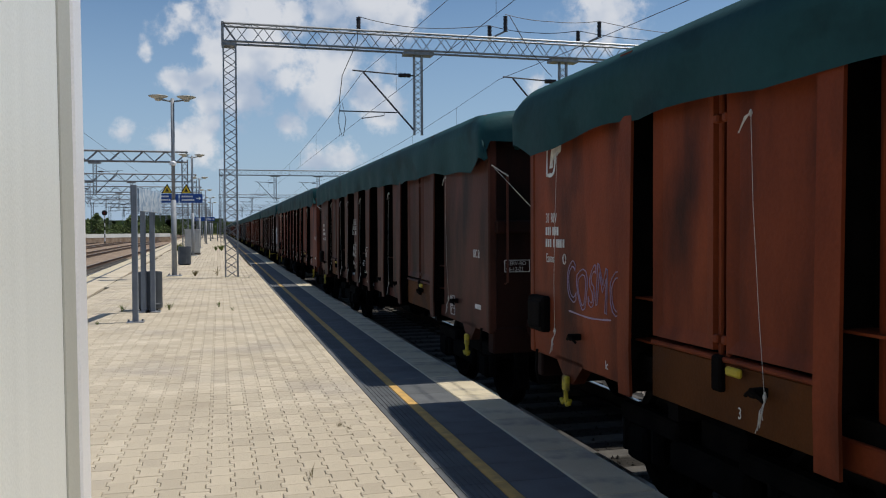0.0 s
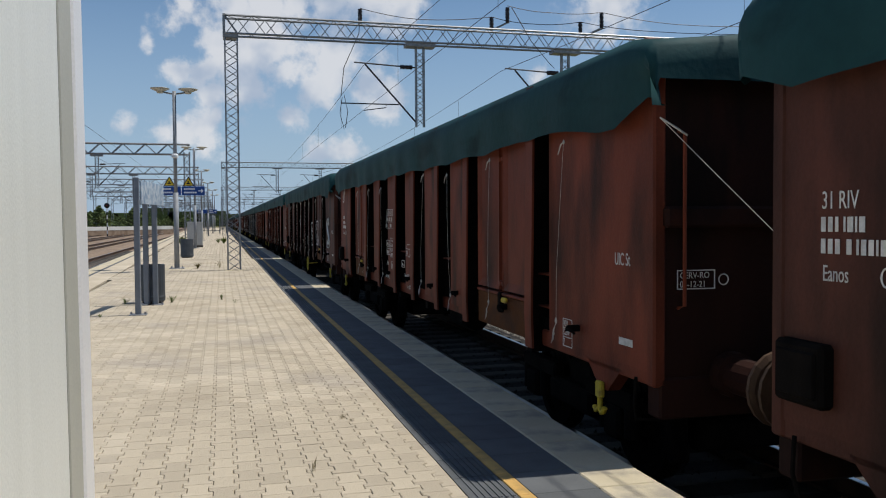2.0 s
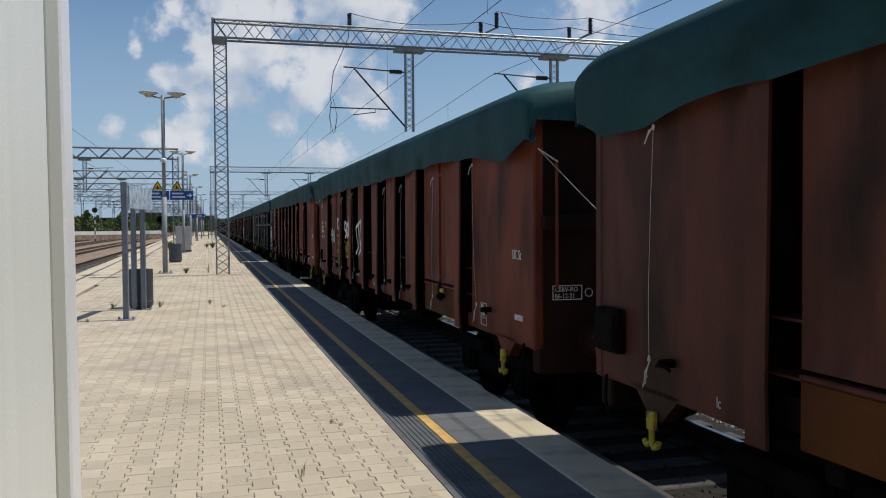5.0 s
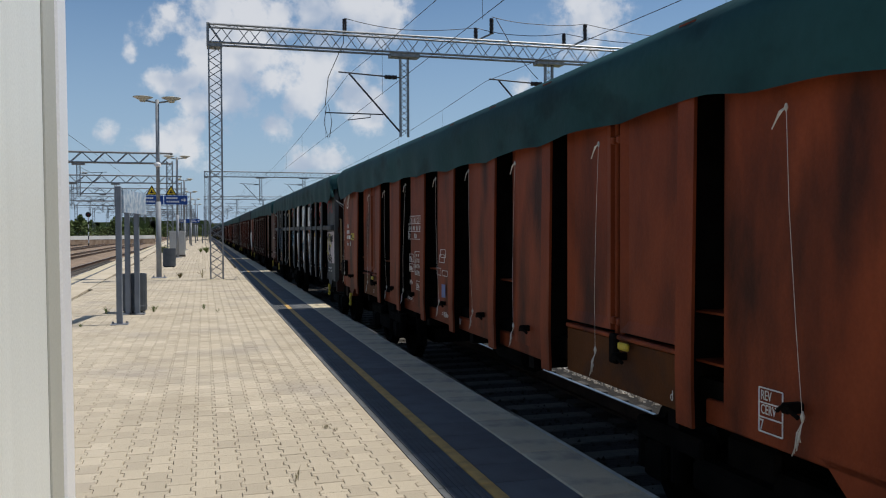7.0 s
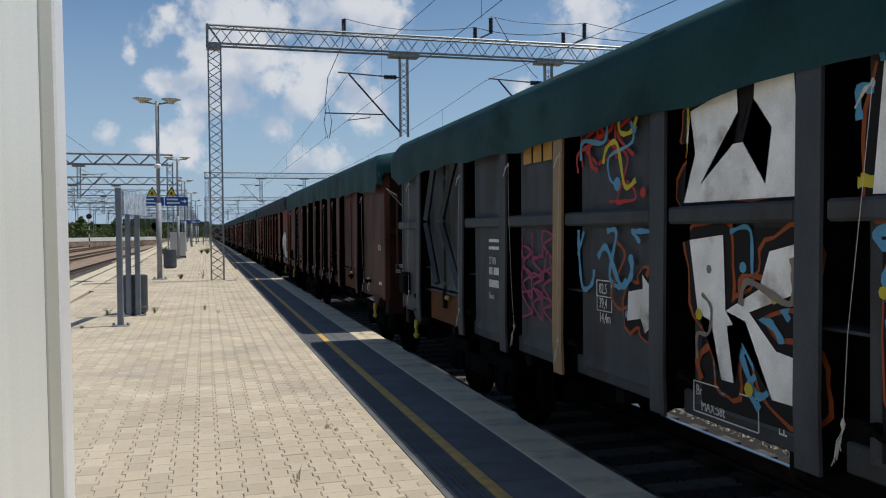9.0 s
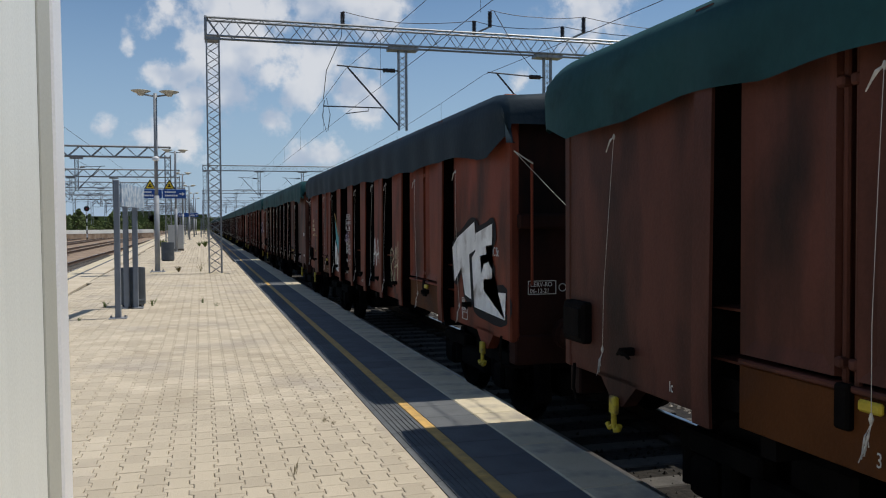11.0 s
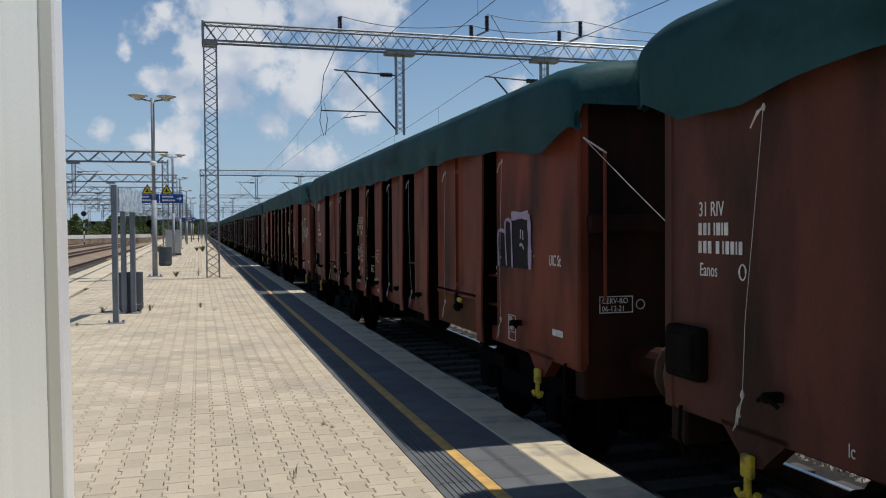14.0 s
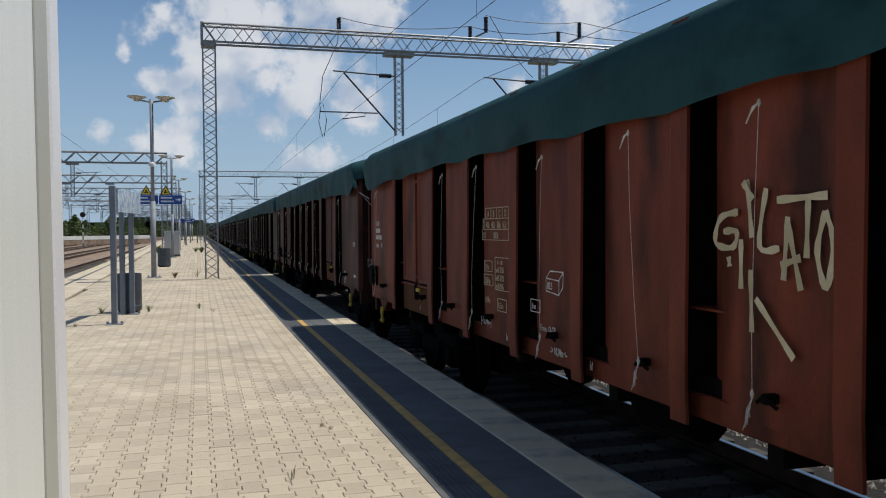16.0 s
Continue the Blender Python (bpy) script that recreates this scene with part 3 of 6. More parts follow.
def build_side(w, s, mat, us, doors):
    """One side: sheets between pressed posts, double doors, sill and top rail. s: -1 platform side; us: the posts; doors: fields that are doors."""
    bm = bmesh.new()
    # backing in near black, so the slots' shade sits in its colour
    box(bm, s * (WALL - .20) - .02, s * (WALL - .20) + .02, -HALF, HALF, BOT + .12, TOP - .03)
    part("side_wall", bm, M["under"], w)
    if s > 0:
        us, doors = us[::2], ()
    edges = [0.02] + [v for k, p in enumerate(us) for v in (p - .10, p + (.29 if us is GREY_POSTS else .22 if k + 1 in doors or k + 1 == len(us) else .10))] + [BODY - .02]
    for k in range(0, len(edges), 2):
        u0, u1 = edges[k], edges[k + 1]
        ends = k in (0, len(edges) - 2)
        door = k // 2 in doors
        m = (u0 + u1) / 2 - .05
        for a, b in (((u0, m - .055), (m + .055, u1)) if door else ((u0, u1),)):
            bm = bmesh.new()
            if ends or door or us is GREY_POSTS or s > 0:
                sheet(bm, s, a, b, BOT + (.34 if door else .03), TOP - .10, WALL - .19, WALL + (.035 if ends else .05 if door else .065), 0.0 if ends else .02)
            else:
                bowed_sheet(bm, s, a, b, BOT + (.34 if door else .03), TOP - .10, WALL - .19, WALL + .05)
            part("door_leaf" if door else "wall_panel", bm, mat, w)
        if door:
            for d in (-.042, .042):
                bm = bmesh.new()
                tube(bm, [(s * (WALL + .012), side_y(m + d * .9), z) for z in (BOT + .16, 2.0, TOP - .12)], .018, 8)
                part("lock_bar", bm, mat, w)
                for z in (BOT + .40, 2.65) if s < 0 else ():
                    bm = bmesh.new()
                    a, b = sorted((s * (WALL - .01), s * (WALL + .058)))
                    box(bm, a, b, side_y(m + d) - .025, side_y(m + d) + .025, z, z + .05, .01)
                    part("lock_keeper", bm, mat, w)
            bm = bmesh.new()
            a, b = sorted((s * (WALL - .10), s * (WALL + .042)))
            box(bm, a, b, side_y(u1 + .02), side_y(u0 - .01), BOT - .03, BOT + .30, .006)
            part("drop_sill", bm, M["sill"], w, "ochre-rusted flap under the door")
            bm = bmesh.new()
            a, b = sorted((s * (WALL - .02), s * (WALL + .062)))
            box(bm, a, b, side_y(u1), side_y(u0), BOT + .305, BOT + .335, .008)
            part("door_rail", bm, mat, w)
            if s < 0:
                bm = bmesh.new()
                box(bm, -WALL - .10, -WALL - .07, side_y(m) - .25, side_y(m) - .12, BOT + .25, BOT + .30, .010)
                part("lock_handle", bm, M["hook_yellow"], w, "chipped yellow lock handle")
                bm = bmesh.new()
                box(bm, -WALL - .08, -WALL - .03, side_y(m) - .045, side_y(m) + .045, BOT + .14, BOT + .34, .012)
                part("lock_case", bm, M["under"], w)
    # stiffening plates in the slots beside the posts
    bm = bmesh.new()
    a, b = sorted((s * (WALL - .19), s * (WALL + .02)))
    box(bm, a, b, -.28, .06, 0, .014)
    plate = mesh_of("stiffener", bm, mat)
    for k, u in enumerate(us if s < 0 else ()):
        for z in ((1.32, 1.60) if k in (0, 7) else (1.60,) if k % 2 else ()):
            share("stiffener", plate, w, Matrix.Translation((0, side_y(u), z)))
    # channel posts, open towards the near end, that taper a little
    bm = bmesh.new()
    for z0, z1, d0, d1 in ((BOT - .06, BOT + .25, POST - .01, POST), (BOT + .25, TOP - .02, POST, POST - .025)):
        q = []
        for z, d in ((z0, d0), (z1, d1)):
            q.append([bm.verts.new((s * x, y, z)) for x, y in ((WALL - .19, .066), (d - .02, .066), (d - .02, -.088), (d, -.088), (d, .076), (d - .012, .088), (WALL - .19, .09))])
        for j in range(7):
            bm.faces.new((q[0][j], q[0][(j + 1) % 7], q[1][(j + 1) % 7], q[1][j]))
        bm.faces.new(q[0])
        bm.faces.new(q[1])
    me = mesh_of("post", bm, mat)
    me.materials.append(M["under"])      # shade inside the open channel, put in as near black
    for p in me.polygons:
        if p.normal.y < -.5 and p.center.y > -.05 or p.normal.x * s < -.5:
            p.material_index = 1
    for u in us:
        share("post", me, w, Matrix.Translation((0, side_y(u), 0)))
    bm = bmesh.new()
    a, b = sorted((s * (WALL - .05), s * (WALL + .075)))
    box(bm, a, b, -HALF, HALF, TOP - .12, TOP, .01)
    part("top_rail", bm, mat, w)
    for k in range(0, len(edges), 2):
        if k // 2 not in doors:
            bm = bmesh.new()
            a, b = sorted((s * (WALL - .10), s * (WALL + .03)))
            box(bm, a, b, side_y(edges[k + 1] + .01), side_y(max(edges[k] - .17, 0)), BOT - .04, BOT + .10, .01)
            part("side_sill", bm, mat, w)
    # a lashing eye for each cover rope
    bm = bmesh.new()
    box(bm, -.11, 0, -.025, .025, -.02, .03, .008)
    tube(bm, [(-.08, -.07, -.03), (-.11, 0, .02), (-.09, .07, -.02)], .011, 6)
    eye = mesh_of("lashing_eye", bm, M["under"])
    for u in (1.0, 3.3, 4.55, 5.8, 7.3, 8.7, 9.9, 11.6, 13.3) if s < 0 else ():
        share("lashing_eye", eye, w, Matrix.Translation((s * (WALL + .02), side_y(u), BOT + .2)) @ (Matrix() if s < 0 else pose(0, 0, 0, 0, 0, 180)))


def build_end(w, e, mat):
    """End wall with its ribs, head stock, buffers, hook and grab rail. e: 1 far end."""
    y = e * HALF
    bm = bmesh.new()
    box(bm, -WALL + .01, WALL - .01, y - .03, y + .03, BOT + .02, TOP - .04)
    part("end_wall", bm, M["shaded_end"], w)
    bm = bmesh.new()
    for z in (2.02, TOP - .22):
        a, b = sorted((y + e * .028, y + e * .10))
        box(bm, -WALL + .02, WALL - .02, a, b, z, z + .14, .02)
    part("end_rib", bm, M["shaded_end"], w)
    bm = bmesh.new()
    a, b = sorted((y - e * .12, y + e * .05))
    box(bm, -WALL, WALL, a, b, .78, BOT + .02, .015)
    part("head_stock", bm, M["shaded_end"], w)
    for x in (-WALL, WALL):
        bm = bmesh.new()
        box(bm, x - .045, x + .045, y - .05, y + .05, BOT - .04, TOP - .04, .015)
        part("corner_post", bm, mat, w)
    for x in (-.875, .875):
        bm = bmesh.new()
        m = Matrix.Translation((x, y + e * .05, 1.06)) @ pose(0, 0, 0, -90 * e, 0, 0)
        lathe(bm, [(.15, 0), (.15, .10), (.12, .11), (.12, .36), (.095, .37), (.095, .50), (.10, .51)], m, 14)
        buf = part("buffer", bm, M["shaded_end"], w)
        bm = bmesh.new()
        lathe(bm, [(.10, .51), (.235, .525), (.235, .55), (.20, .565)], m, 18)
        part("buffer_head", bm, M["rail"], buf)
    bm = bmesh.new()
    tube(bm, [(0, y, 1.0), (0, y + e * .30, 1.0), (0, y + e * .36, 1.06), (0, y + e * .33, 1.13)], .05, 8)
    tube(bm, [(0, y + e * .2, .97), (0, y + e * .4, .72), (0, y + e * .58, .95)], .03, 6)
    part("coupling", bm, M["under"], w)
    bm = bmesh.new()
    x = -WALL + .14
    tube(bm, [(x, y + e * .03, 1.5), (x, y + e * .11, 1.52), (x, y + e * .11, 2.62), (x, y + e * .03, 2.64)], .013, 6)
    part("grab_rail", bm, mat, w)
    # step bracket below the corner, with a lashing hook
    bm = bmesh.new()
    u = side_y(.75) * e
    vs = [(-WALL - .03, u - .32, BOT), (-WALL - .03, u + .26, BOT), (-WALL - .03, u + .04, .84), (-WALL - .03, u - .10, .84)]
    o = [bm.verts.new(v) for v in vs]
    i = [bm.verts.new((v[0] + .10, v[1], v[2])) for v in vs]
    bm.faces.new(o)
    bm.faces.new(i[::-1])
    for k in range(4):
        bm.faces.new((o[k], i[k], i[(k + 1) % 4], o[(k + 1) % 4]))
    part("step_bracket", bm, mat, w)
    bm = bmesh.new()
    box(bm, -WALL - .075, -WALL - .035, u - .07, u + .02, .78, .90, .01)
    tube(bm, [(-WALL - .055, u - .025, .80), (-WALL - .055, u - .025, .71), (-WALL - .06, u - .06, .675), (-WALL - .06, u - .10, .69), (-WALL - .06, u - .115, .72)], .02, 8)
    tube(bm, [(-WALL - .06, u - .025, .70), (-WALL - .06, u + .03, .675), (-WALL - .06, u + .06, .70)], .018, 8)
    part("lashing_hook", bm, M["hook_yellow"], w, "yellow-painted lashing hook")
    bm = bmesh.new()
    uu = side_y(.16) * e
    tube(bm, [(-WALL - .06, uu, BOT), (-WALL - .07, uu, .85), (-WALL - .05, uu - e * .02, .74), (-WALL + .2, uu, .72)], .012, 6)
    part("step_iron", bm, M["under"], w)


def build_tarp(seed):
    """Cover over the load: slack top, scalloped lower edge, folded ends."""
    rng = random.Random(seed)
    ph = [rng.uniform(0, 6.28) for _ in range(6)]
    bm = bmesh.new()
    n = 144
    L = HALF + .12

    def low(y, s):
        """The lower edge: drawn down between ropes, and slack at the ends."""
        v = 2.735 + .016 * math.sin(y * .9 + ph[0] + s) + .032 * abs(math.sin(y * 2.35 + ph[1] + s)) + .014 * math.sin(y * .37 + ph[2])
        t = min(1.0, max(0.0, (abs(y) - (HALF - 1.7)) / 1.4))
        return v - .10 * t + .36 * max(0.0, abs(y) - (HALF - .28))

    rows = []
    for i in range(n + 1):
        y = -L + 2 * L * i / n
        dr = .05 * max(0, (abs(y) - HALF + .25) / .37) ** 2
        row = []
        sag = .03 * math.sin(y * 2.35 + ph[3]) + .025 * math.sin(y * 1.1 + ph[4])
        for s in (-1, 1):
            zl = low(y, s)
            out = .012 * math.sin(y * 7 + ph[5]) + .02 * math.sin(y * 2.1 + ph[3])
            c = [(1.535 + out, zl), (1.545 + out * .8, zl + .18), (1.55 + out * .5, 3.05), (1.535, 3.17 - dr), (1.47, 3.25 - dr), (1.2, 3.30 + sag - dr), (.6, 3.36 + sag - dr)]
            if s > 0:
                c = c[::-1]
            row += [(s * a, y, b) for a, b in c]
            if s < 0:
                row.append((0, y, 3.40 + sag * .6 - dr))
        rows.append([bm.verts.new(p) for p in row])
    for a, b in zip(rows, rows[1:]):
        for k in range(len(a) - 1):
            bm.faces.new((a[k], a[k + 1], b[k + 1], b[k]))
    # end flaps with tucked corners
    for e, row in ((-1, rows[0]), (1, rows[-1])):
        k = len(row)
        prev = row
        for d in (.10, .30, .55):
            nxt = []
            for j, v in enumerate(row):
                t = abs(j - (k - 1) / 2) / ((k - 1) / 2)
                x = v.co.x * (1 - .10 * d * (1 if t > .6 else .2))
                fold = .05 * math.sin(j * 2.1 + ph[0]) * d
                zz = min(v.co.z, 3.2) if t > .75 else 3.22
                nz = (2.95 if t < .5 else 2.78) if d > .5 else (v.co.z - d * (.55 if t < .75 else .12))
                nz = min(nz, v.co.z - .01)
                nxt.append(bm.verts.new((x, v.co.y + e * .05 + e * abs(fold), nz)))
            for j in range(k - 1):
                bm.faces.new((prev[j], prev[j + 1], nxt[j + 1], nxt[j]))
            prev = nxt
    return mesh_of("tarpaulin", bm, M["tarp"], True)


TARPS = [build_tarp(s) for s in (1, 5, 9)]


def rope_mesh(kind):
    bm = bmesh.new()
    lean = (-.12, .05, .16)[kind]
    pts = [(0, 0, 1.42), (-.01, lean * .3, .95), (-.012, lean * .75, .4), (0, lean, 0)]
    tube(bm, pts, .0016, 5)
    lathe(bm, [(.004, -.018), (.010, 0), (.004, .018)], Matrix.Translation((0, 0, 1.40)), 7)
    lathe(bm, [(.004, -.025), (.011, 0), (.004, .025)], Matrix.Translation((0, lean, 0.02)), 7)
    # frayed ends
    for k in range(6):
        a = .03 + .016 * k
        tube(bm, [(0, lean, 0), (-.02, lean + .012 * math.sin(k * 2), -.05), (-.015 - .006 * (k % 3), lean - .02 + a * .5, -.09 - .014 * k)], .003, 4)
        tube(bm, [(0, 0, 1.4), (-.012, .012 + .004 * k, 1.385), (-.014, .03 + a * .45, 1.355 - .009 * k)], .0042, 4)
    return mesh_of("rope", bm, M["rope"])


ROPES = [rope_mesh(k) for k in range(3)]

bm = bmesh.new()
for s in (-.7535, .7535):
    mrot = Matrix.Translation((s, 0, 0)) @ pose(0, 0, 0, 0, 90, 0)
    lathe(bm, [(.10, -.09), (.13, -.06), (.16, -.03), (.38, -.02), (.40, -.07), (.49, -.075), (.49, -.05), (.465, -.03), (.455, .065), (.38, .06), (.36, .02), (.15, .03), (.12, .09), (.09, .10)], mrot if s > 0 else mrot @ pose(0, 0, 0, 180, 0, 0), 24)
tube(bm, [(-1.0, 0, 0), (1.0, 0, 0)], .085, 10)
for k in range(3):      # painted balance marks on the wheel face
    a = k * 2.094
    box(bm, -.86, -.845, .25 * math.cos(a) - .03, .25 * math.cos(a) + .03, .25 * math.sin(a) - .03, .25 * math.sin(a) + .03)
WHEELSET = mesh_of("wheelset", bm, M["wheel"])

bm = bmesh.new()
for s in (-1, 1):
    x = s * 1.0
    box(bm, x - .06, x + .06, -1.2, -.35, .58, .72, .02)
    box(bm, x - .06, x + .06, .35, 1.2, .58, .72, .02)
    box(bm, x - .07, x + .07, -.45, .45, .38, .60, .03)
    for yy in (-.9, .9):
        box(bm, x - .09, x + .09, yy - .14, yy + .14, .32, .58, .03)
        for d in (-.22, .22):
            tube(bm, [(x, yy + d, .36), (x, yy + d, .60)], .07, 10)
box(bm, -.95, .95, -.25, .25, .55, .80, .03)
for yy in (-1.15, 1.15):
    box(bm, -.95, .95, yy - .05, yy + .05, .55, .68, .02)
# brake gear between the wheels, added unseen to block out lit ballast behind
box(bm, -.55, .55, -1.3, 1.3, .26, .50, .03)
for s in (-1, 1):
    box(bm, s * .72 - .05, s * .72 + .05, -1.42, 1.42, .22, .40, .02)
    for yy in (-1.36, 0.42, -.42, 1.36):
        box(bm, s * .75 - .07, s * .75 + .07, yy - .05, yy + .05, .22, .66, .02)
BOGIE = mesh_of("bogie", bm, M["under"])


def build_wagon(mat_key, us=POSTS, doors=(1, 7)):
    mat = M["wagon_" + mat_key]
    w = thing("freight_wagon", "red-brown open freight wagon under a green tarpaulin", "freight wagon", group="train")
    for s in (-1, 1):
        build_side(w, s, mat, us, doors)
    for e in (-1, 1):
        build_end(w, e, mat)
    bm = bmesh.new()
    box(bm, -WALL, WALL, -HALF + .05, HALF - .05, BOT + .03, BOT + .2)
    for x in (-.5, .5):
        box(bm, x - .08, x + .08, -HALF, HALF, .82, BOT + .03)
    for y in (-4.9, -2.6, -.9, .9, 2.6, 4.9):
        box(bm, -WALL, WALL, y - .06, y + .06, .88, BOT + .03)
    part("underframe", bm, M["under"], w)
    bm = bmesh.new()
    m = Matrix.Translation((-.7, -.6, .72)) @ pose(0, 0, 0, -90, 0, 0)
    lathe(bm, [(.12, -.45), (.17, -.40), (.17, .40), (.12, .45)], m, 12)
    part("air_tank", bm, M["under"], w)
    bm = bmesh.new()
    box(bm, -WALL - .11, -WALL - .02, HALF - .40, HALF - .06, BOT + .17, BOT + .47, .02)
    box(bm, -WALL - .125, -WALL - .10, HALF - .37, HALF - .09, BOT + .21, BOT + .43, .01)
    part("label_box", bm, M["under"], w, "black label holder")
    for y in (-5.05, 5.05):
        share("bogie", BOGIE, w, Matrix.Translation((0, y, 0)))
    return w


def add_wheels(w):
    return [share("wheelset", WHEELSET, w, Matrix.Translation((0, y, .46))) for y in (-5.95, -4.15, 4.15, 5.95)]


def add_cover(w, seed):
    rng = random.Random(seed * 7 + 1)
    t = share("tarpaulin", TARPS[seed % 3], w, pose(0, 0, 0, 0, 0, 180 * (seed // 3 % 2)), "dark green tarpaulin with scalloped edge" if seed != 9 else "dark navy tarpaulin with scalloped edge")
    if seed == 9:
        t.material_slots[0].link = "OBJECT"
        t.material_slots[0].material = M["tarp_navy"]
    for u in (1.0, 3.3, 4.55, 5.8, 7.3, 8.7, 9.9, 11.6, 13.3):
        if rng.random() < .9:
            share("rope", ROPES[rng.randrange(3)], w, Matrix.Translation((-1.565, side_y(u + rng.uniform(-.12, .12)), BOT + .22 + rng.uniform(-.05, .02))) @ Matrix.Diagonal((1, 1, 1.0, 1)), "pale tie-down rope")
    bm = bmesh.new()
    tube(bm, [(-1.40, -HALF - .08, 2.72), (-1.1, -HALF - .25, 2.35), (-.7, -HALF - .42, 1.9)], .0028, 5)
    for k in range(4):
        tube(bm, [(-1.40, -HALF - .08, 2.72), (-1.3 + .02 * k, -HALF - .14, 2.64 - .012 * k)], .006, 4)
    part("end_rope", bm, M["rope"], w)


# lettering and graffiti lie on the platform side: u from the far end, z above the rail
def text_mesh(name, body, size, mat, bold=0.0, outline=0.0, align="LEFT"):
    cu = bpy.data.curves.new(name, "FONT")
    cu.body, cu.size, cu.align_x = body, size, align
    cu.resolution_u = 3
    if outline:
        cu.fill_mode, cu.bevel_depth, cu.bevel_resolution = "NONE", outline, 0
    else:
        cu.offset, cu.extrude = bold, 0.001
    ob = bpy.data.objects.new(name, cu)
    me = bpy.data.meshes.new_from_object(ob)
    bpy.data.objects.remove(ob)
    bpy.data.curves.remove(cu)
    me.name = name
    me.materials.clear()
    me.materials.append(mat)
    return me


def face(u):
    """How far out the sheet stands at u: the end fields lie deeper."""
    return WALL + (.038 if u < 1.85 or u > 12.5 else .066)



def on_side(u, z, depth=0.0, turn=0.0, squeeze=(1, 1)):
    """Pose of writing on the platform side."""
    m = Matrix(((0, 0, -1, -face(u) - depth), (-1, 0, 0, side_y(u)), (0, 1, 0, z), (0, 0, 0, 1)))
    return m @ Matrix.Rotation(radians(turn), 4, "Z") @ Matrix.Diagonal((squeeze[0], squeeze[1], 1, 1))


def write(w, body, u, z, size, mat="letter", bold=0.0, outline=0.0, depth=0.0, turn=0.0, squeeze=(.75, 1), name="lettering", wild=None):
    me = text_mesh(name, body, size, M[mat], bold, outline)
    if wild is None:
        wild = .05 if name == "graffiti" else 0.0
    for v in me.vertices:        # sprayed by hand: slanted, swaying letters
        x, y = v.co.x / size, v.co.y / size
        v.co.x += size * wild * (1.6 * y + math.sin(y * 6 + x * 2.2))
        v.co.y += size * wild * (1.3 * math.sin(x * 3.7) + math.sin(x * 9 + y * 4) * .6)
    return share(name, me, w, on_side(u, z, depth, turn, squeeze))


FRAMES = itertools.count()


def strokes(w, lines, mat, width=.03, depth=0.0, name="graffiti", u=0.0, z=0.0, scale=1.0, rise=.00012, sharp=False):
    """Sprayed lines: flat ribbons with rounded bends, each lying on the one before."""
    lift = .0005 * (next(FRAMES) % 6)
    for pts in lines:
        bm = bmesh.new()
        pts = [Vector((u + p * scale, z + q * scale)) for p, q in pts]
        fine = []
        for i in range(len(pts) - 1):
            p0, p1, p2, p3 = pts[max(i - 1, 0)], pts[i], pts[i + 1], pts[min(i + 2, len(pts) - 1)]
            for k in range(5):
                t = k / 5
                if sharp:
                    fine.append(p1.lerp(p2, t))
                    continue
                fine.append(.5 * (2 * p1 + (p2 - p0) * t + (2 * p0 - 5 * p1 + 4 * p2 - p3) * t * t + (3 * p1 - p0 - 3 * p2 + p3) * t ** 3))
        fine.append(pts[-1])
        a = []
        for i, p in enumerate(fine):
            d = (fine[min(i + 1, len(fine) - 1)] - fine[max(i - 1, 0)])
            lift += rise
            d = d.normalized() if d.length > 1e-6 else Vector((1, 0))
            nrm = Vector((-d.y, d.x)) * width * .5 * (1 + .25 * math.sin(i * 1.7))
            a.append([bm.verts.new((-face(q.x) - depth - .002 - lift, side_y(q.x), q.y)) for q in (p + nrm, p - nrm)])
        for b, c in zip(a, a[1:]):
            bm.faces.new((b[0], b[1], c[1], c[0]))
        part(name, bm, M[mat], w)


def patch(w, pts, mat, depth=0.0, name="graffiti"):
    bm = bmesh.new()
    bm.faces.new([bm.verts.new((-face(u) - depth - .001, side_y(u), z)) for u, z in pts])
    bmesh.ops.triangulate(bm, faces=bm.faces)
    return part(name, bm, M[mat], w)


def bars(w, u, z, widths, h, gap=.035, mat="letter"):
    """Unreadable or private writing as plain bars."""
    for wd in widths:
        bm = bmesh.new()
        box(bm, -face(u) - .002, -face(u), side_y(u + wd), side_y(u), z, z + h)
        part("lettering_bar", bm, M[mat], w)
        u += wd + gap


def frame_lines(w, u, z, wd, h, cols=1, rows=1, t=.0065, mat="letter"):
    d = .0008 * (next(FRAMES) % 4)
    bm = bmesh.new()
    for i in range(cols + 1):
        a = u + wd * i / cols
        box(bm, -face(u) - .002 - d, -face(u), side_y(a + t / 2), side_y(a - t / 2), z, z + h)
    for j in range(rows + 1):
        b = z + h * j / rows
        box(bm, -face(u) - .0024 - d, -face(u), side_y(u + wd), side_y(u), b - t / 2, b + t / 2)
    part("stencil_frame", bm, M[mat], w)


def badge(w, u, z, h):
    """White company badge, drawn as plain shapes."""
    strokes(w, [[(u, z), (u + .02, z + h * .75), (u + .10, z + h), (u + h * .62, z + h)], [(u + h * .62, z + h), (u + h * .55, z + h * .3), (u + h * .40, z), (u, z)]], "letter", .03, name="badge")
    patch(w, [(u + .06, z + .05), (u + .13, z + .05), (u + .15, z + h * .4), (u + .30, z + h * .5), (u + .34, z + h * .9), (u + .12, z + h * .9)], "letter", .002, "badge")


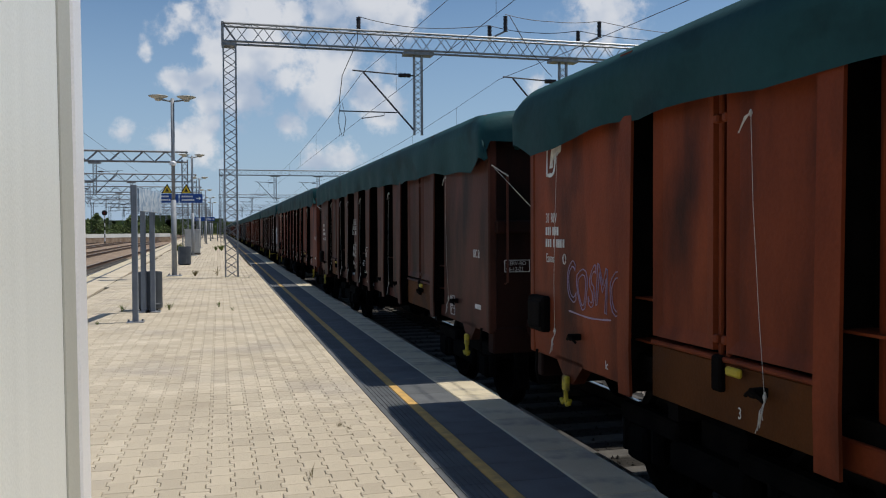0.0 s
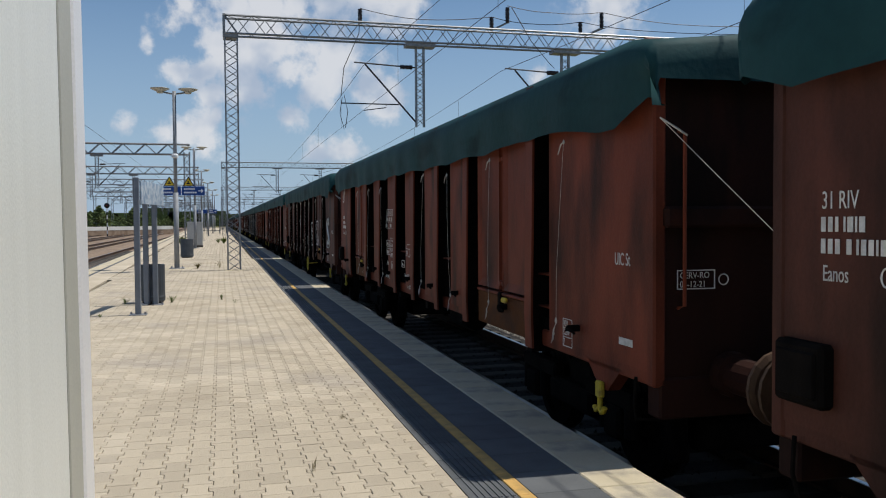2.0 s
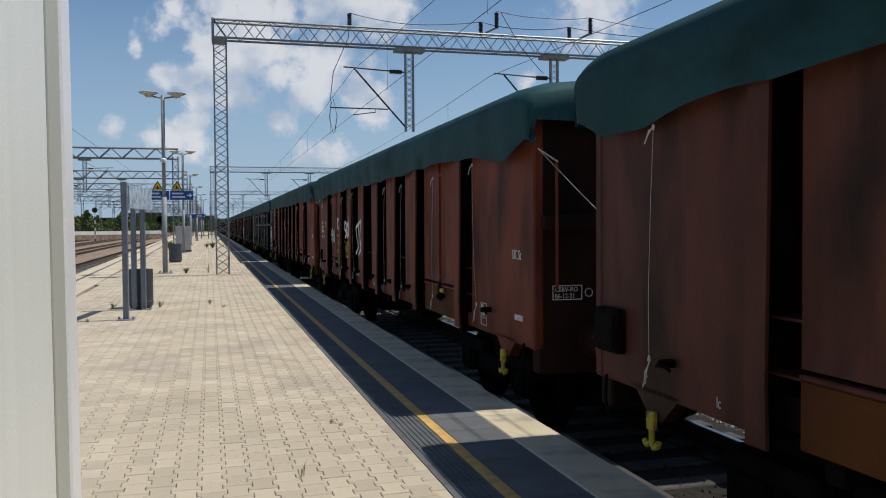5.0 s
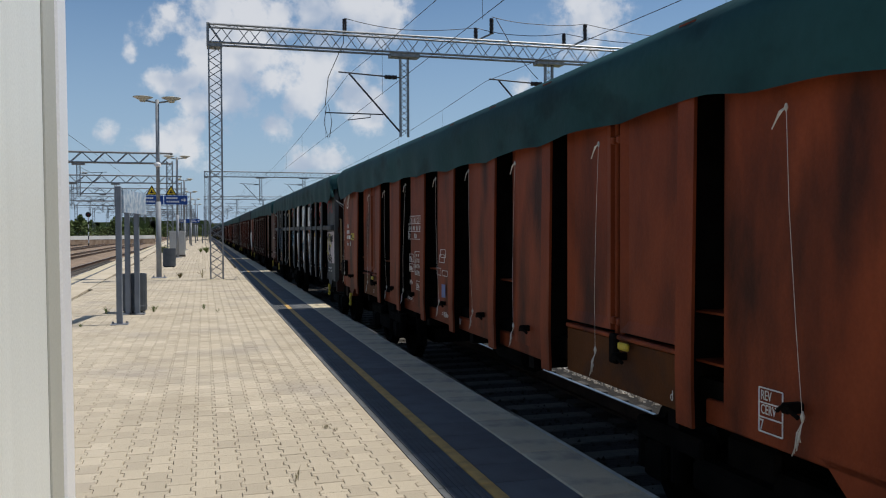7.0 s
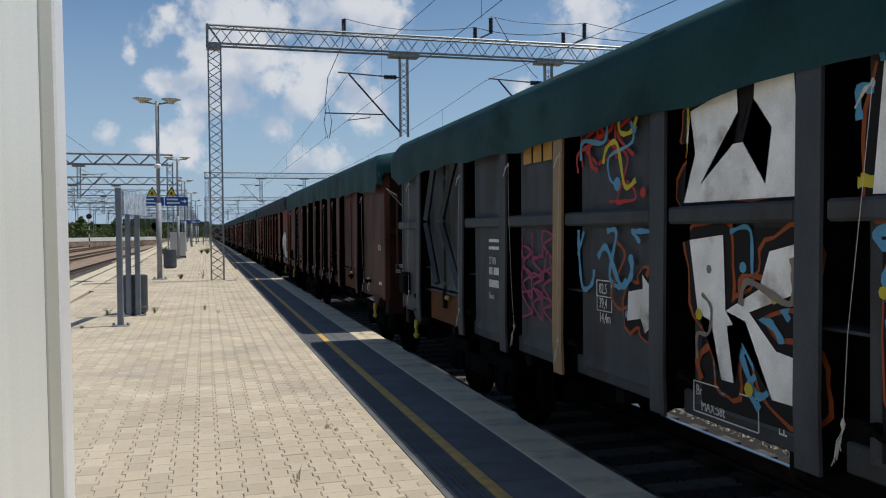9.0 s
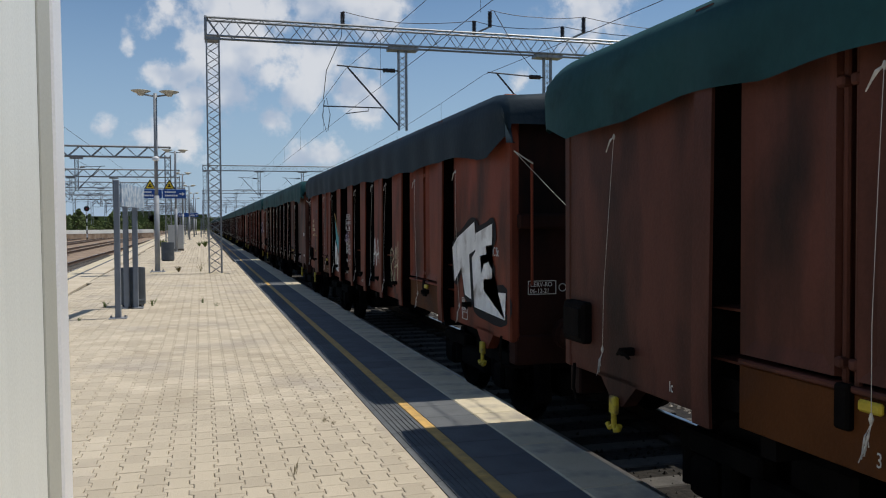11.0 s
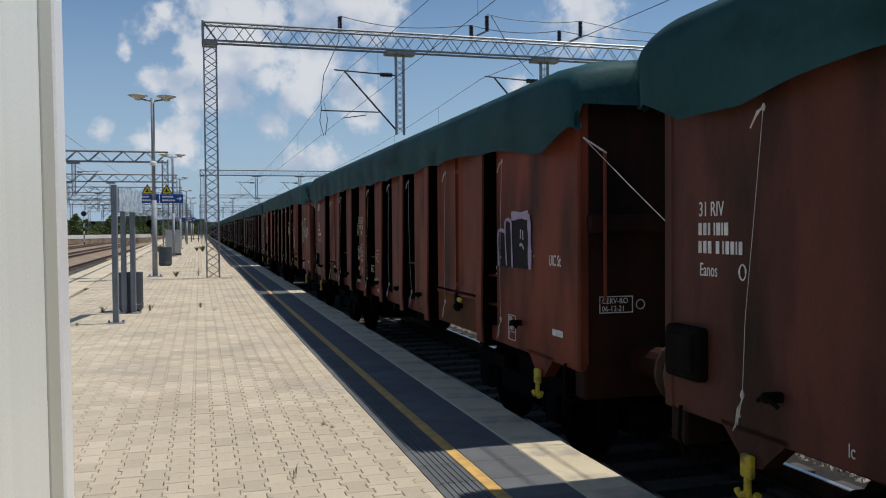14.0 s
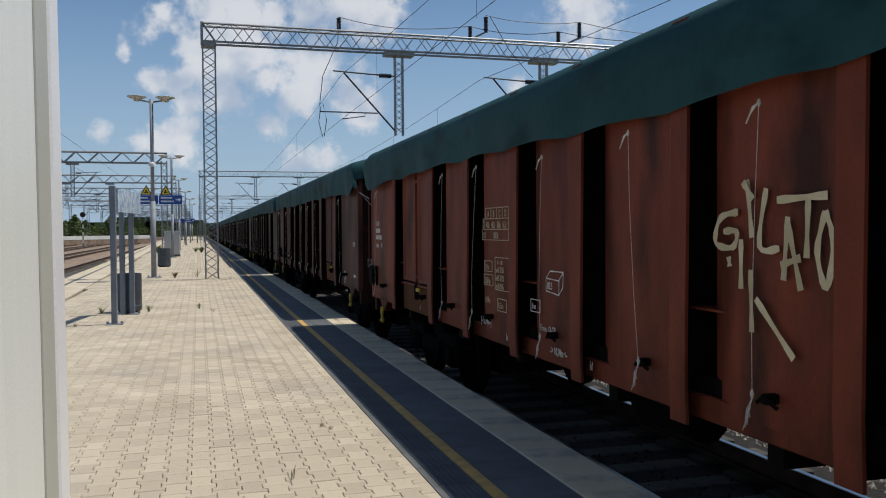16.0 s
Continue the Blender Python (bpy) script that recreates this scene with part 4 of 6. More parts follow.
def end_marks(w, triangles, sq=False, z=1.50):
    """Stencils on the near end wall."""
    y = -HALF - .034

    def m(x, z):
        return Matrix(((1, 0, 0, x), (0, 0, -1, y), (0, 1, 0, z), (0, 0, 0, 1)))
    bm = bmesh.new()
    x0, z0, wd, h = -1.25, z, .27, .12
    for a, b, c, d in ((x0, x0 + wd, z0, z0 + .007), (x0, x0 + wd, z0 + h, z0 + h + .007), (x0, x0 + .007, z0, z0 + h), (x0 + wd, x0 + wd + .007, z0, z0 + h + .007)):
        box(bm, a, b, y - .002, y + .002, c, d)
    for k in range(18):
        a = k * .349
        b = (k + 1) * .349
        tube(bm, [(x0 + wd + .07 + .035 * math.cos(v), y, z0 + .06 + .035 * math.sin(v)) for v in (a, b)], .004, 4, cap=False)
    part("stencil_frame", bm, M["letter"], w)
    share("lettering", text_mesh("lettering", "CERV-RO\n06-12-21", .058, M["letter"]), w, m(x0 + .02, z0 + .072) @ Matrix.Diagonal((.9, 1, 1, 1)))
    if sq:
        bm = bmesh.new()
        box(bm, x0 + .1, x0 + .17, y - .003, y, z0 - .21, z0 - .14)
        part("yellow_mark", bm, M["hook_yellow"], w)
    if triangles:
        for z in triangles:
            bm = bmesh.new()
            bm.faces.new([bm.verts.new((x0 + .16 + a, y - .004, z + b)) for a, b in ((-.10, 0), (.10, 0), (0, .17))])
            tr = part("warning_triangle", bm, M["sign_yellow"], w, "yellow warning triangle")
            bm = bmesh.new()
            tube(bm, [(x0 + .17, y - .006, z + .12), (x0 + .14, y - .006, z + .07), (x0 + .18, y - .006, z + .07), (x0 + .15, y - .006, z + .02)], .007, 4)
            part("warning_symbol", bm, M["black"], tr)
        bm = bmesh.new()
        mm = Matrix.Translation((x0 + .16, y - .003, triangles[-1] - .13)) @ pose(0, 0, 0, 90, 0, 0)
        lathe(bm, [(.10, 0), (.10, .004)], mm, 20)
        rd = part("round_sign", bm, M["spray_orange"], w, "orange round sign with a dark symbol")
        bm = bmesh.new()
        box(bm, x0 + .115, x0 + .205, y - .012, y - .008, triangles[-1] - .175, triangles[-1] - .075, .003)
        part("sign_symbol", bm, M["black"], rd)
        bm = bmesh.new()
        box(bm, x0 + .14, x0 + .18, y - .016, y - .0125, triangles[-1] - .14, triangles[-1] - .09)
        part("sign_symbol", bm, M["sign_white"], rd)


def tech_tables(w, u, pale=False):
    """Load table and dimension stencils between the third and fourth posts."""
    mt = "spray_cream" if pale else "letter"
    frame_lines(w, u + .10, 2.16, .62, .10, 4, 1, mat=mt)
    frame_lines(w, u + .03, 2.06, .69, .10, 1, 1, mat=mt)
    frame_lines(w, u, 1.96, .72, .10, 1, 1, mat=mt)
    for i, (a, b) in enumerate((("A", "40,5t"), ("B", "48,5t"), ("C", "58,5t"), ("D", "66,5t"))):
        write(w, a, u + .15 + i * .155, 2.175, .09, mt)
        write(w, b, u + .11 + i * .152, 2.075, .085, mt, squeeze=(.55, 1))
    write(w, "S", u + .045, 2.075, .085, mt)
    write(w, "120", u + .02, 1.975, .085, mt, squeeze=(.6, 1))
    write(w, "00,0t", u + .32, 1.975, .085, mt)
    frame_lines(w, u + .36, 1.50, .38, .30, 1, 1, mat=mt)
    write(w, "   m  -  tm\na-a 3  23 26\nb-b 5  27 30\nc-c10 39 66", u + .375, 1.735, .075, mt, squeeze=(.58, 1))
    frame_lines(w, u + .06, 1.66, .22, .10, 1, 1, mat=mt)
    write(w, "39,4m", u + .075, 1.675, .08, mt, squeeze=(.6, 1))
    frame_lines(w, u + .05, 1.53, .25, .10, 1, 1, mat=mt)
    write(w, "23500 kg", u + .06, 1.545, .08, mt, squeeze=(.52, 1))
    write(w, "14,49m", u + .06, 1.36, .085, mt, squeeze=(.6, 1))
    frame_lines(w, u + .42, 1.31, .24, .11, 1, 1, mat=mt)
    write(w, "R35m", u + .44, 1.33, .085, mt, squeeze=(.65, 1))


def number_block(w, u=.31, z=2.12, mat="letter"):
    write(w, "31 RIV", u, z, .115, mat)
    bars(w, u, z - .105, (.03, .03, .02), .068, .016, mat)
    bars(w, u + .145, z - .105, (.012, .035, .012, .035), .068, .012, mat)
    bars(w, u, z - .205, (.03, .03, .03), .068, .016, mat)
    bars(w, u + .165, z - .205, (.03,), .068, .016, mat)
    bars(w, u + .225, z - .205, (.014, .03, .03, .012, .03), .068, .014, mat)
    write(w, "Eanos", u + .01, z - .33, .105, mat, squeeze=(.68, 1))
    bm = bmesh.new()
    ring = [(-face(u) - .002, side_y(u + .40 + .028 * math.cos(k * .524)), z - .295 + .04 * math.sin(k * .524)) for k in range(13)]
    tube(bm, ring, .005, 4, cap=False)
    part("stencil_ring", bm, M[mat], w)


def common_marks(w, seed):
    rng = random.Random(seed)
    if seed != 12:
        write(w, "UIC St", BODY - .52, 1.76, .125, squeeze=(.68, 1))
    frame_lines(w, 13.0, 1.06, .18, .22, 1, 3)
    write(w, "REV\nCERV", 13.01, 1.22, .07, squeeze=(.7, 1))
    for u, s in ((1.45, "lc"), (6.2, "la"), (7.9, "bl"), (12.2, "d"), (3.1, "3"), (13.0, "7")):
        write(w, s, u, BOT + .03, .09)
    write(w, "(-15,74m-)", 5.5, BOT + .12, .10, squeeze=(.7, 1))
    write(w, "-> 10,70m <-", 7.2, BOT + .05, .085, squeeze=(.7, 1))
    if seed in (2, 3, 4, 10, 11, 12):       # load volume mark, drawn as a crate
        mt = "spray_cream" if seed in (10, 11) else "letter"
        strokes(w, [[a, b] for a, b in (((7.13, 1.57), (7.13, 1.67)), ((7.13, 1.67), (7.38, 1.66)), ((7.38, 1.66), (7.38, 1.55)), ((7.38, 1.55), (7.13, 1.57)), ((7.13, 1.67), (7.22, 1.73)),
                                        ((7.22, 1.73), (7.47, 1.73)), ((7.47, 1.73), (7.38, 1.66)), ((7.47, 1.73), (7.46, 1.61)), ((7.46, 1.61), (7.38, 1.55)))], mt, .009, name="stencil_line")
        write(w, "82.5", 7.15, 1.585, .08, mt, depth=.001, squeeze=(.7, 1))
        frame_lines(w, 6.80, 1.38, .2, .1, 1, 1, mat=mt)
        write(w, "B-m", 6.82, 1.40, .075, mt, squeeze=(.7, 1))
        write(w, "Freno  O-GP", 7.0, 1.24, .075, mt, squeeze=(.75, 1))
    bm = bmesh.new()
    box(bm, -face(14) - .003, -face(14), side_y(BODY - .25), side_y(BODY - .45), BOT + .18, BOT + .23)
    part("white_mark", bm, M["letter"], w)


def yellow_label(w, u, z, mat="spray_yellow"):
    bm = bmesh.new()
    box(bm, -face(u) - .003, -face(u), side_y(u + .33), side_y(u), z, z + .125)
    lab = part("yellow_label", bm, M[mat], w)
    bm = bmesh.new()
    box(bm, -face(u) - .005, -face(u), side_y(u + .146), side_y(u + .142), z, z + .125)
    for a, b, h in ((.16, .025, .03), (.195, .05, .03), (.26, .045, .03), (.20, .05, .012), (.19, .07, .008)):
        q = .012 if h > .02 else (.095 if h > .01 else .055)
        box(bm, -face(u) - .005, -face(u), side_y(u + a + b), side_y(u + a), z + q, z + q + h)
    part("label_bars", bm, M["black"], lab)
    write(w, "MIR", u + .01, z + .035, .09, "black", depth=.004, squeeze=(.62, 1))


def letters_outline(w, items, mat, r=.016):
    for ch, u, z, size, sq in items:
        write(w, ch, u, z, size, mat, outline=r, squeeze=sq, depth=.01, name="graffiti")


def chunky(w, ch, u, z, size, sq, fill="spray_white", halo=True):
    """A fat sprayed letter with a black rim and an orange halo."""
    if halo:
        write(w, ch, u, z, size, "spray_orange", bold=.125 * size, squeeze=sq, depth=.002, name="graffiti")
    write(w, ch, u, z, size, "spray_black", bold=.10 * size, squeeze=sq, depth=.005, name="graffiti")
    write(w, ch, u, z, size, fill, bold=.065 * size, squeeze=sq, depth=.008, name="graffiti")


def sprayed(w, pts, fill="spray_white", halo=True):
    """A fat sprayed shape with a black rim and an orange halo."""
    ring = pts + pts[:1]
    if halo:
        strokes(w, [ring], "spray_orange", .15, -.001, rise=.00001)
    strokes(w, [ring], "spray_black", .10, .003, rise=.00001)
    patch(w, pts, fill, .0125)


def drips(w, rng, u0, u1, z0, z1, n, mats, depth=.0095, dots=False):
    for k in range(n):
        u, z = rng.uniform(u0, u1), rng.uniform(z0, z1)
        if k % 3 and not dots:
            a = rng.uniform(0, 6.28)
            pts = [(u + .12 * j * math.cos(a + .9 * math.sin(j * 1.4)), z + .11 * j * math.sin(a + .9 * math.sin(j * 1.4))) for j in range(5)]
            pts = [(min(max(p, u0), u1), min(max(q, z0), z1)) for p, q in pts]
            strokes(w, [pts], rng.choice(mats), rng.uniform(.02, .045), depth)
        else:
            r = rng.uniform(.025, .05)
            patch(w, [(u + r * math.cos(v * .785), z + r * math.sin(v * .785)) for v in range(8)], rng.choice(mats), depth + .001)


def tag(w, u, z, wd, h, mat, seed, width=.035):
    """A quick scrawl of loops."""
    rng = random.Random(seed)
    lines = []
    n = max(3, int(wd / .22))
    for k in range(n):
        a = u + wd * k / n
        b = a + wd / n * .9
        z0, z1 = z + rng.uniform(0, .1) * h, z + h * rng.uniform(.8, 1.05)
        kind = rng.randrange(4)
        if kind == 0:
            lines.append([(a, z1), (a + .02, z0), (b, z0 + .15 * h)])
        elif kind == 1:
            lines.append([(b, z1), (a, z1 - .1 * h), ((a + b) / 2, (z0 + z1) / 2), (b, z0 + .2 * h), (a, z0)])
        elif kind == 2:
            lines.append([(a, z0), (a, z1), (b, z1 - .15 * h), (a + .02, (z0 + z1) / 2), (b, z0)])
        else:
            lines.append([(a, z0), ((a + b) / 2, z1), (b, z0)])
            lines.append([(a, (z0 + z1) / 2 - .05), (b, (z0 + z1) / 2)])
    strokes(w, lines, mat, width)


WAGON_PAINT = ["mid", "bright", "dark", "mid", "dark", "mid", "bright", "grey", "dark", "mid", "dark", "mid", "mid"]
TEMPLATES = {k: build_wagon(k) for k in ("bright", "mid", "dark", "sooty")}
TEMPLATES["grey"] = build_wagon("grey", GREY_POSTS, (1,))
USED = set()
WAGONS, WHEELS = [], []
COUNT = 27
for i in range(COUNT):
    # the farthest wagons use the paint that already holds slot shade
    key = WAGON_PAINT[i] if i < len(WAGON_PAINT) else ("dark" if i == 13 else "sooty")
    if key in USED:
        w = copy_thing(TEMPLATES[key], Matrix())
    else:
        w = TEMPLATES[key]
        USED.add(key)
    WAGONS.append(w)
for i, w in enumerate(WAGONS):
    add_cover(w, i)
    wh = add_wheels(w)
    if 1 <= i <= 13:
        WHEELS.append(wh)
        if i != 7:
            common_marks(w, i)
    if i in (1, 2, 3, 5, 6, 9, 10, 11, 12):
        number_block(w, mat="spray_cream" if i in (9, 11) else "letter")
    if i in (2, 3, 4, 6, 10, 11, 12):
        tech_tables(w, 5.56, i in (10, 11, 12))
    if i in (1, 3, 5, 6, 11):
        badge(w, .34, 2.52, .34)
    if 1 <= i <= 13:
        end_marks(w, {6: (2.4, 1.82), 7: (2.78, 2.55), 12: (2.72, 2.50)}.get(i, ()), i in (4,), 1.62 if i in (2, 3, 4) else 1.42)

# single wagons: 1 pale lilac scrawl, 4 white outlined letters, 5 and 10 to 13 tags
w = WAGONS[1]
write(w, "COSMO", .74, 1.48, .38, "spray_lilac", outline=.0045, squeeze=(.72, 1.15), name="graffiti")
strokes(w, [[(.80, 1.42), (1.2, 1.40), (1.55, 1.42)]], "spray_lilac", .012)
tagged(w, "bright red-brown freight wagon with a pale lilac scrawl, green tarpaulin")
w = WAGONS[2]
yellow_label(w, .85, 2.3, "sill")
tagged(w, "dull brown freight wagon with faded yellow label, green tarpaulin")
tagged(WAGONS[3], "red-brown freight wagon with a white badge under a green tarpaulin")
w = WAGONS[4]
strokes(w, [[(8.6, 2.06), (8.95, 1.64), (8.76, 1.32), (8.25, 1.39), (8.27, 1.61), (8.66, 1.55), (8.47, 1.87), (8.6, 2.06)]], "spray_white", .034, .006, sharp=True)
strokes(w, [[(9.48, 2.03), (9.99, 2.04), (10.01, 1.88), (9.96, 1.84), (9.65, 1.87), (9.64, 1.78), (9.93, 1.8), (9.94, 1.67), (9.67, 1.66), (9.68, 1.57), (9.88, 1.57), (9.88, 1.39), (9.59, 1.37), (9.48, 2.03)]], "spray_white", .034, .006, sharp=True)
strokes(w, [[(10.84, 2.08), (11.12, 2.08), (11.28, 2.03), (11.31, 1.92), (11.24, 1.81), (11.09, 1.72), (11.35, 1.56), (11.19, 1.39), (10.99, 1.71), (11.03, 1.42), (10.86, 1.43), (10.82, 2.07)]], "spray_white", .034, .006, sharp=True)
strokes(w, [[(10.94, 2.0), (11.02, 1.93), (10.95, 1.8), (10.94, 2.0)]], "spray_white", .034, .006, sharp=True)
strokes(w, [[(11.77, 2.1), (11.95, 2.15), (12.22, 1.46), (12.08, 1.37), (11.77, 2.1)]], "spray_white", .034, .006, sharp=True)
letters_outline(w, [("S", 12.98, 1.32, 1.15, (1.05, 1))], "spray_white", .016)
bm = bmesh.new()
c = [(-1.50, -1.45 + .2 * math.cos(k * .349), .78 + .2 * math.sin(k * .349)) for k in range(19)]
tube(bm, c, .016, 6, cap=False)
for a in (0, 2.09, 4.19):
    tube(bm, [(-1.50, -1.45, .78), (-1.50, -1.45 + .2 * math.cos(a), .78 + .2 * math.sin(a))], .012, 5)
tube(bm, [(-1.50, -1.45, .78), (-1.2, -1.45, .80)], .018, 6)
part("hand_brake_wheel", bm, M["hook_yellow"], w, "yellow spoked hand brake wheel")
tagged(w, "dark brown freight wagon with large white outlined letters, green tarpaulin")
w = WAGONS[5]
yellow_label(w, .85, 2.05)
strokes(w, [[(2.38, 2.01), (2.13, 1.89), (2.34, 1.84), (2.17, 1.75)], [(2.41, 1.99), (2.33, 1.69)], [(2.38, 1.86), (2.48, 1.91)], [(2.49, 1.98), (2.47, 1.7)], [(2.49, 1.96), (2.6, 1.91), (2.49, 1.85), (2.6, 1.75)], [(2.62, 1.72), (2.7, 2.0), (2.71, 1.71)]], "spray_white", .04)
strokes(w, [[(3.1, 2.24), (3.12, 2.0)], [(3.1, 2.22), (3.27, 2.2), (3.15, 2.1), (3.34, 1.99)], [(3.35, 2.23), (3.38, 2.0), (3.48, 2.14), (3.35, 2.23)], [(3.7, 2.3), (3.53, 2.11), (3.65, 2.04), (3.53, 1.99)], [(3.56, 2.06), (3.73, 1.93)]], "spray_white", .055)
strokes(w, [[(4.3, 2.13), (4.18, 2.13), (4.16, 2.01), (4.33, 1.97), (4.34, 1.87), (4.2, 1.84)], [(4.39, 2.12), (4.41, 1.88)], [(4.45, 2.14), (4.51, 1.86), (4.64, 2.02), (4.46, 2.15)], [(4.73, 2.25), (4.65, 2.06), (4.69, 1.89), (4.83, 1.85), (5.01, 2.03)], [(4.68, 2.02), (4.91, 2.05), (4.93, 2.14), (4.78, 2.13), (4.7, 2.04)]], "spray_white", .065)
strokes(w, [[(3.1, 1.88), (3.31, 1.86)], [(3.21, 1.87), (3.2, 1.65)], [(3.28, 1.74), (3.31, 1.6), (3.38, 1.64)], [(3.41, 1.69), (3.38, 1.59), (3.45, 1.63), (3.42, 1.69)], [(3.5, 1.7), (3.44, 1.65), (3.5, 1.59)], [(3.53, 1.67), (3.56, 1.51)], [(3.53, 1.67), (3.7, 1.66)], [(3.54, 1.59), (3.76, 1.58)], [(3.56, 1.47), (3.19, 1.53), (3.28, 1.57), (3.56, 1.51), (3.71, 1.46)]], "spray_yellow", .022)
strokes(w, [[(4.19, 1.78), (4.29, 1.57), (4.35, 1.73)], [(4.45, 1.75), (4.35, 1.71), (4.37, 1.58), (4.44, 1.6)], [(4.37, 1.67), (4.43, 1.67)], [(4.57, 1.75), (4.49, 1.7), (4.57, 1.65), (4.5, 1.6)], [(4.6, 1.73), (4.76, 1.79)], [(4.67, 1.75), (4.65, 1.58)], [(4.73, 1.74), (4.72, 1.57)], [(4.8, 1.72), (4.78, 1.57), (5.01, 1.64)], [(4.8, 1.72), (4.97, 1.71)], [(4.8, 1.66), (5.01, 1.64)], [(4.61, 1.45), (4.36, 1.5), (4.43, 1.57), (4.64, 1.54), (4.7, 1.46), (4.47, 1.45), (4.39, 1.49)], [(4.8, 1.55), (4.89, 1.48), (5.06, 1.52), (5.09, 1.6), (5.17, 1.46)]], "spray_yellow", .024)
tag(w, 5.55, 1.5, .8, .7, "spray_white", 26, .06)
tagged(w, "brown freight wagon with white and yellow tags under a green tarpaulin")
w = WAGONS[6]
frame_lines(w, 7.12, 1.70, .20, .09, 1, 1)
frame_lines(w, 7.17, 1.76, .20, .09, 1, 1)
frame_lines(w, 7.00, 1.55, .17, .08, 1, 1)
frame_lines(w, 7.24, 1.55, .20, .06, 1, 1)
patch(w, [(7.20, 1.30), (7.36, 1.30), (7.36, 1.45), (7.20, 1.45)], "sign_blue", .002)
yellow_label(w, .8, 1.9)
tagged(w, "bright red-brown freight wagon with small yellow label, green tarpaulin")
# 7: grey wagon covered with large lettering
w = WAGONS[7]
rng = random.Random(77)
cuts = [.05] + [v for p in GREY_POSTS for v in (p - .1, p + .1)] + [BODY - .05]
for k in range(0, len(cuts), 2):
    if k != 2:
        bm = bmesh.new()
        box(bm, -WALL - .12, -WALL - .02, side_y(cuts[k + 1]), side_y(cuts[k]), 2.09, 2.19, .015)
        part("waist_rail", bm, M["wagon_grey"], w)
for u0, u1 in ((1.52, 2.0), (2.2, 2.9)):
    for z0, z1, f in ((1.45, 2.15, 0), (2.2, 3.0, 1)):
        a, b = (u0, u1) if f else (u1, u0)
        bm = bmesh.new()
        tube(bm, [(-WALL - .10, side_y(a), z0), (-WALL - .10, side_y(b), z1)], .04, 4)
        part("door_brace", bm, M["wagon_grey"], w)
for a, b in ((7.42, 8.2), (8.72, 9.62), (10.12, 10.88), (11.36, 11.9), (12.38, 12.94)):
    patch(w, [(a, 1.10), (a, 2.06), (b, 2.06), (b, 1.10)], "spray_black", .0005)
    patch(w, [(a, 2.21), (a, 2.9), (b, 2.9), (b, 2.21)], "spray_black", .0005)
for ch, u, sq in (("O", 8.72, .50), ("O", 9.02, .50), ("O", 9.30, .48)):
    chunky(w, ch, u, 1.24, 1.08, (sq, 1.0))
sprayed(w, [(7.32, 2.0), (7.64, 2.03), (7.66, 1.63), (7.94, 1.76), (8.02, 1.95), (8.27, 2.0), (8.28, 1.78), (7.86, 1.64), (8.07, 1.47), (8.33, 1.44), (8.34, 1.23), (8.04, 1.23), (7.83, 1.59), (7.67, 1.55), (7.73, 1.26), (7.62, 1.26), (7.53, 1.56), (7.4, 1.6)])
sprayed(w, [(7.29, 2.55), (7.33, 2.72), (7.76, 2.8), (7.77, 2.66), (7.42, 2.3), (7.73, 2.5), (7.81, 2.5), (7.99, 2.28), (8.04, 2.55), (7.9, 2.71), (7.91, 2.81), (8.2, 2.78), (8.25, 2.21), (7.26, 2.21), (7.38, 2.48)])
sprayed(w, [(9.96, 2.0), (10.25, 2.01), (10.34, 1.65), (10.56, 1.85), (10.91, 2.01), (10.91, 1.81), (10.44, 1.63), (10.58, 1.48), (10.92, 1.37), (10.61, 1.4), (10.37, 1.59), (10.31, 1.26), (10.27, 1.25)])
sprayed(w, [(11.37, 1.93), (11.68, 1.95), (11.75, 1.72), (11.82, 1.91), (11.94, 1.92), (11.94, 1.64), (11.97, 1.21), (11.78, 1.21), (11.68, 1.36), (11.49, 1.19), (11.32, 1.21)])
sprayed(w, [(12.37, 1.91), (12.56, 1.93), (12.54, 1.61), (12.64, 1.78), (12.61, 1.93), (12.86, 1.95), (12.84, 1.8), (12.71, 1.59), (12.93, 1.32), (12.92, 1.22), (12.79, 1.25), (12.62, 1.44), (12.57, 1.21), (12.3, 1.22)])
sprayed(w, [(8.74, 2.73), (9.06, 2.75), (9.47, 2.72), (9.5, 2.2), (9.26, 2.2), (9.16, 2.53), (9.01, 2.19), (8.68, 2.2)])
sprayed(w, [(10.09, 2.68), (10.41, 2.68), (10.32, 2.36), (10.65, 2.27), (10.68, 2.43), (10.54, 2.45), (10.52, 2.59), (10.88, 2.63), (10.89, 2.2), (10.01, 2.2)])
blue = ["spray_blue", "spray_blue", "spray_orange"]
for a, b in ((7.3, 8.2), (8.6, 9.6), (10.0, 10.85), (11.25, 11.9), (12.25, 12.9)):
    drips(w, rng, a + .1, b, 1.15, 2.05, 12, blue, .003)
    drips(w, rng, a + .1, b, 1.2, 2.0, 3, ["smudge"], .0125)
    drips(w, rng, a + .1, b, 1.2, 2.0, 3, ["spray_yellow"], .0145, True)
    drips(w, rng, a, b, 2.25, 2.85, 5, ["spray_yellow", "spray_red", "spray_blue"], .003)
drips(w, rng, 5.85, 6.9, 1.3, 2.05, 12, ["spray_blue", "spray_blue", "spray_orange"])
drips(w, rng, 5.85, 6.9, 2.25, 2.9, 14, ["spray_blue", "spray_red", "spray_yellow"])
sprayed(w, [(6.6, 1.66), (6.79, 1.69), (6.78, 1.78), (6.93, 1.67), (6.92, 1.49), (6.81, 1.41), (6.76, 1.5), (6.58, 1.47)])
write(w, "LL", 8.07, 1.07, .09, squeeze=(.7, 1))
write(w, "IB 11", 8.19, 1.06, .115, bold=.003, squeeze=(.8, 1))
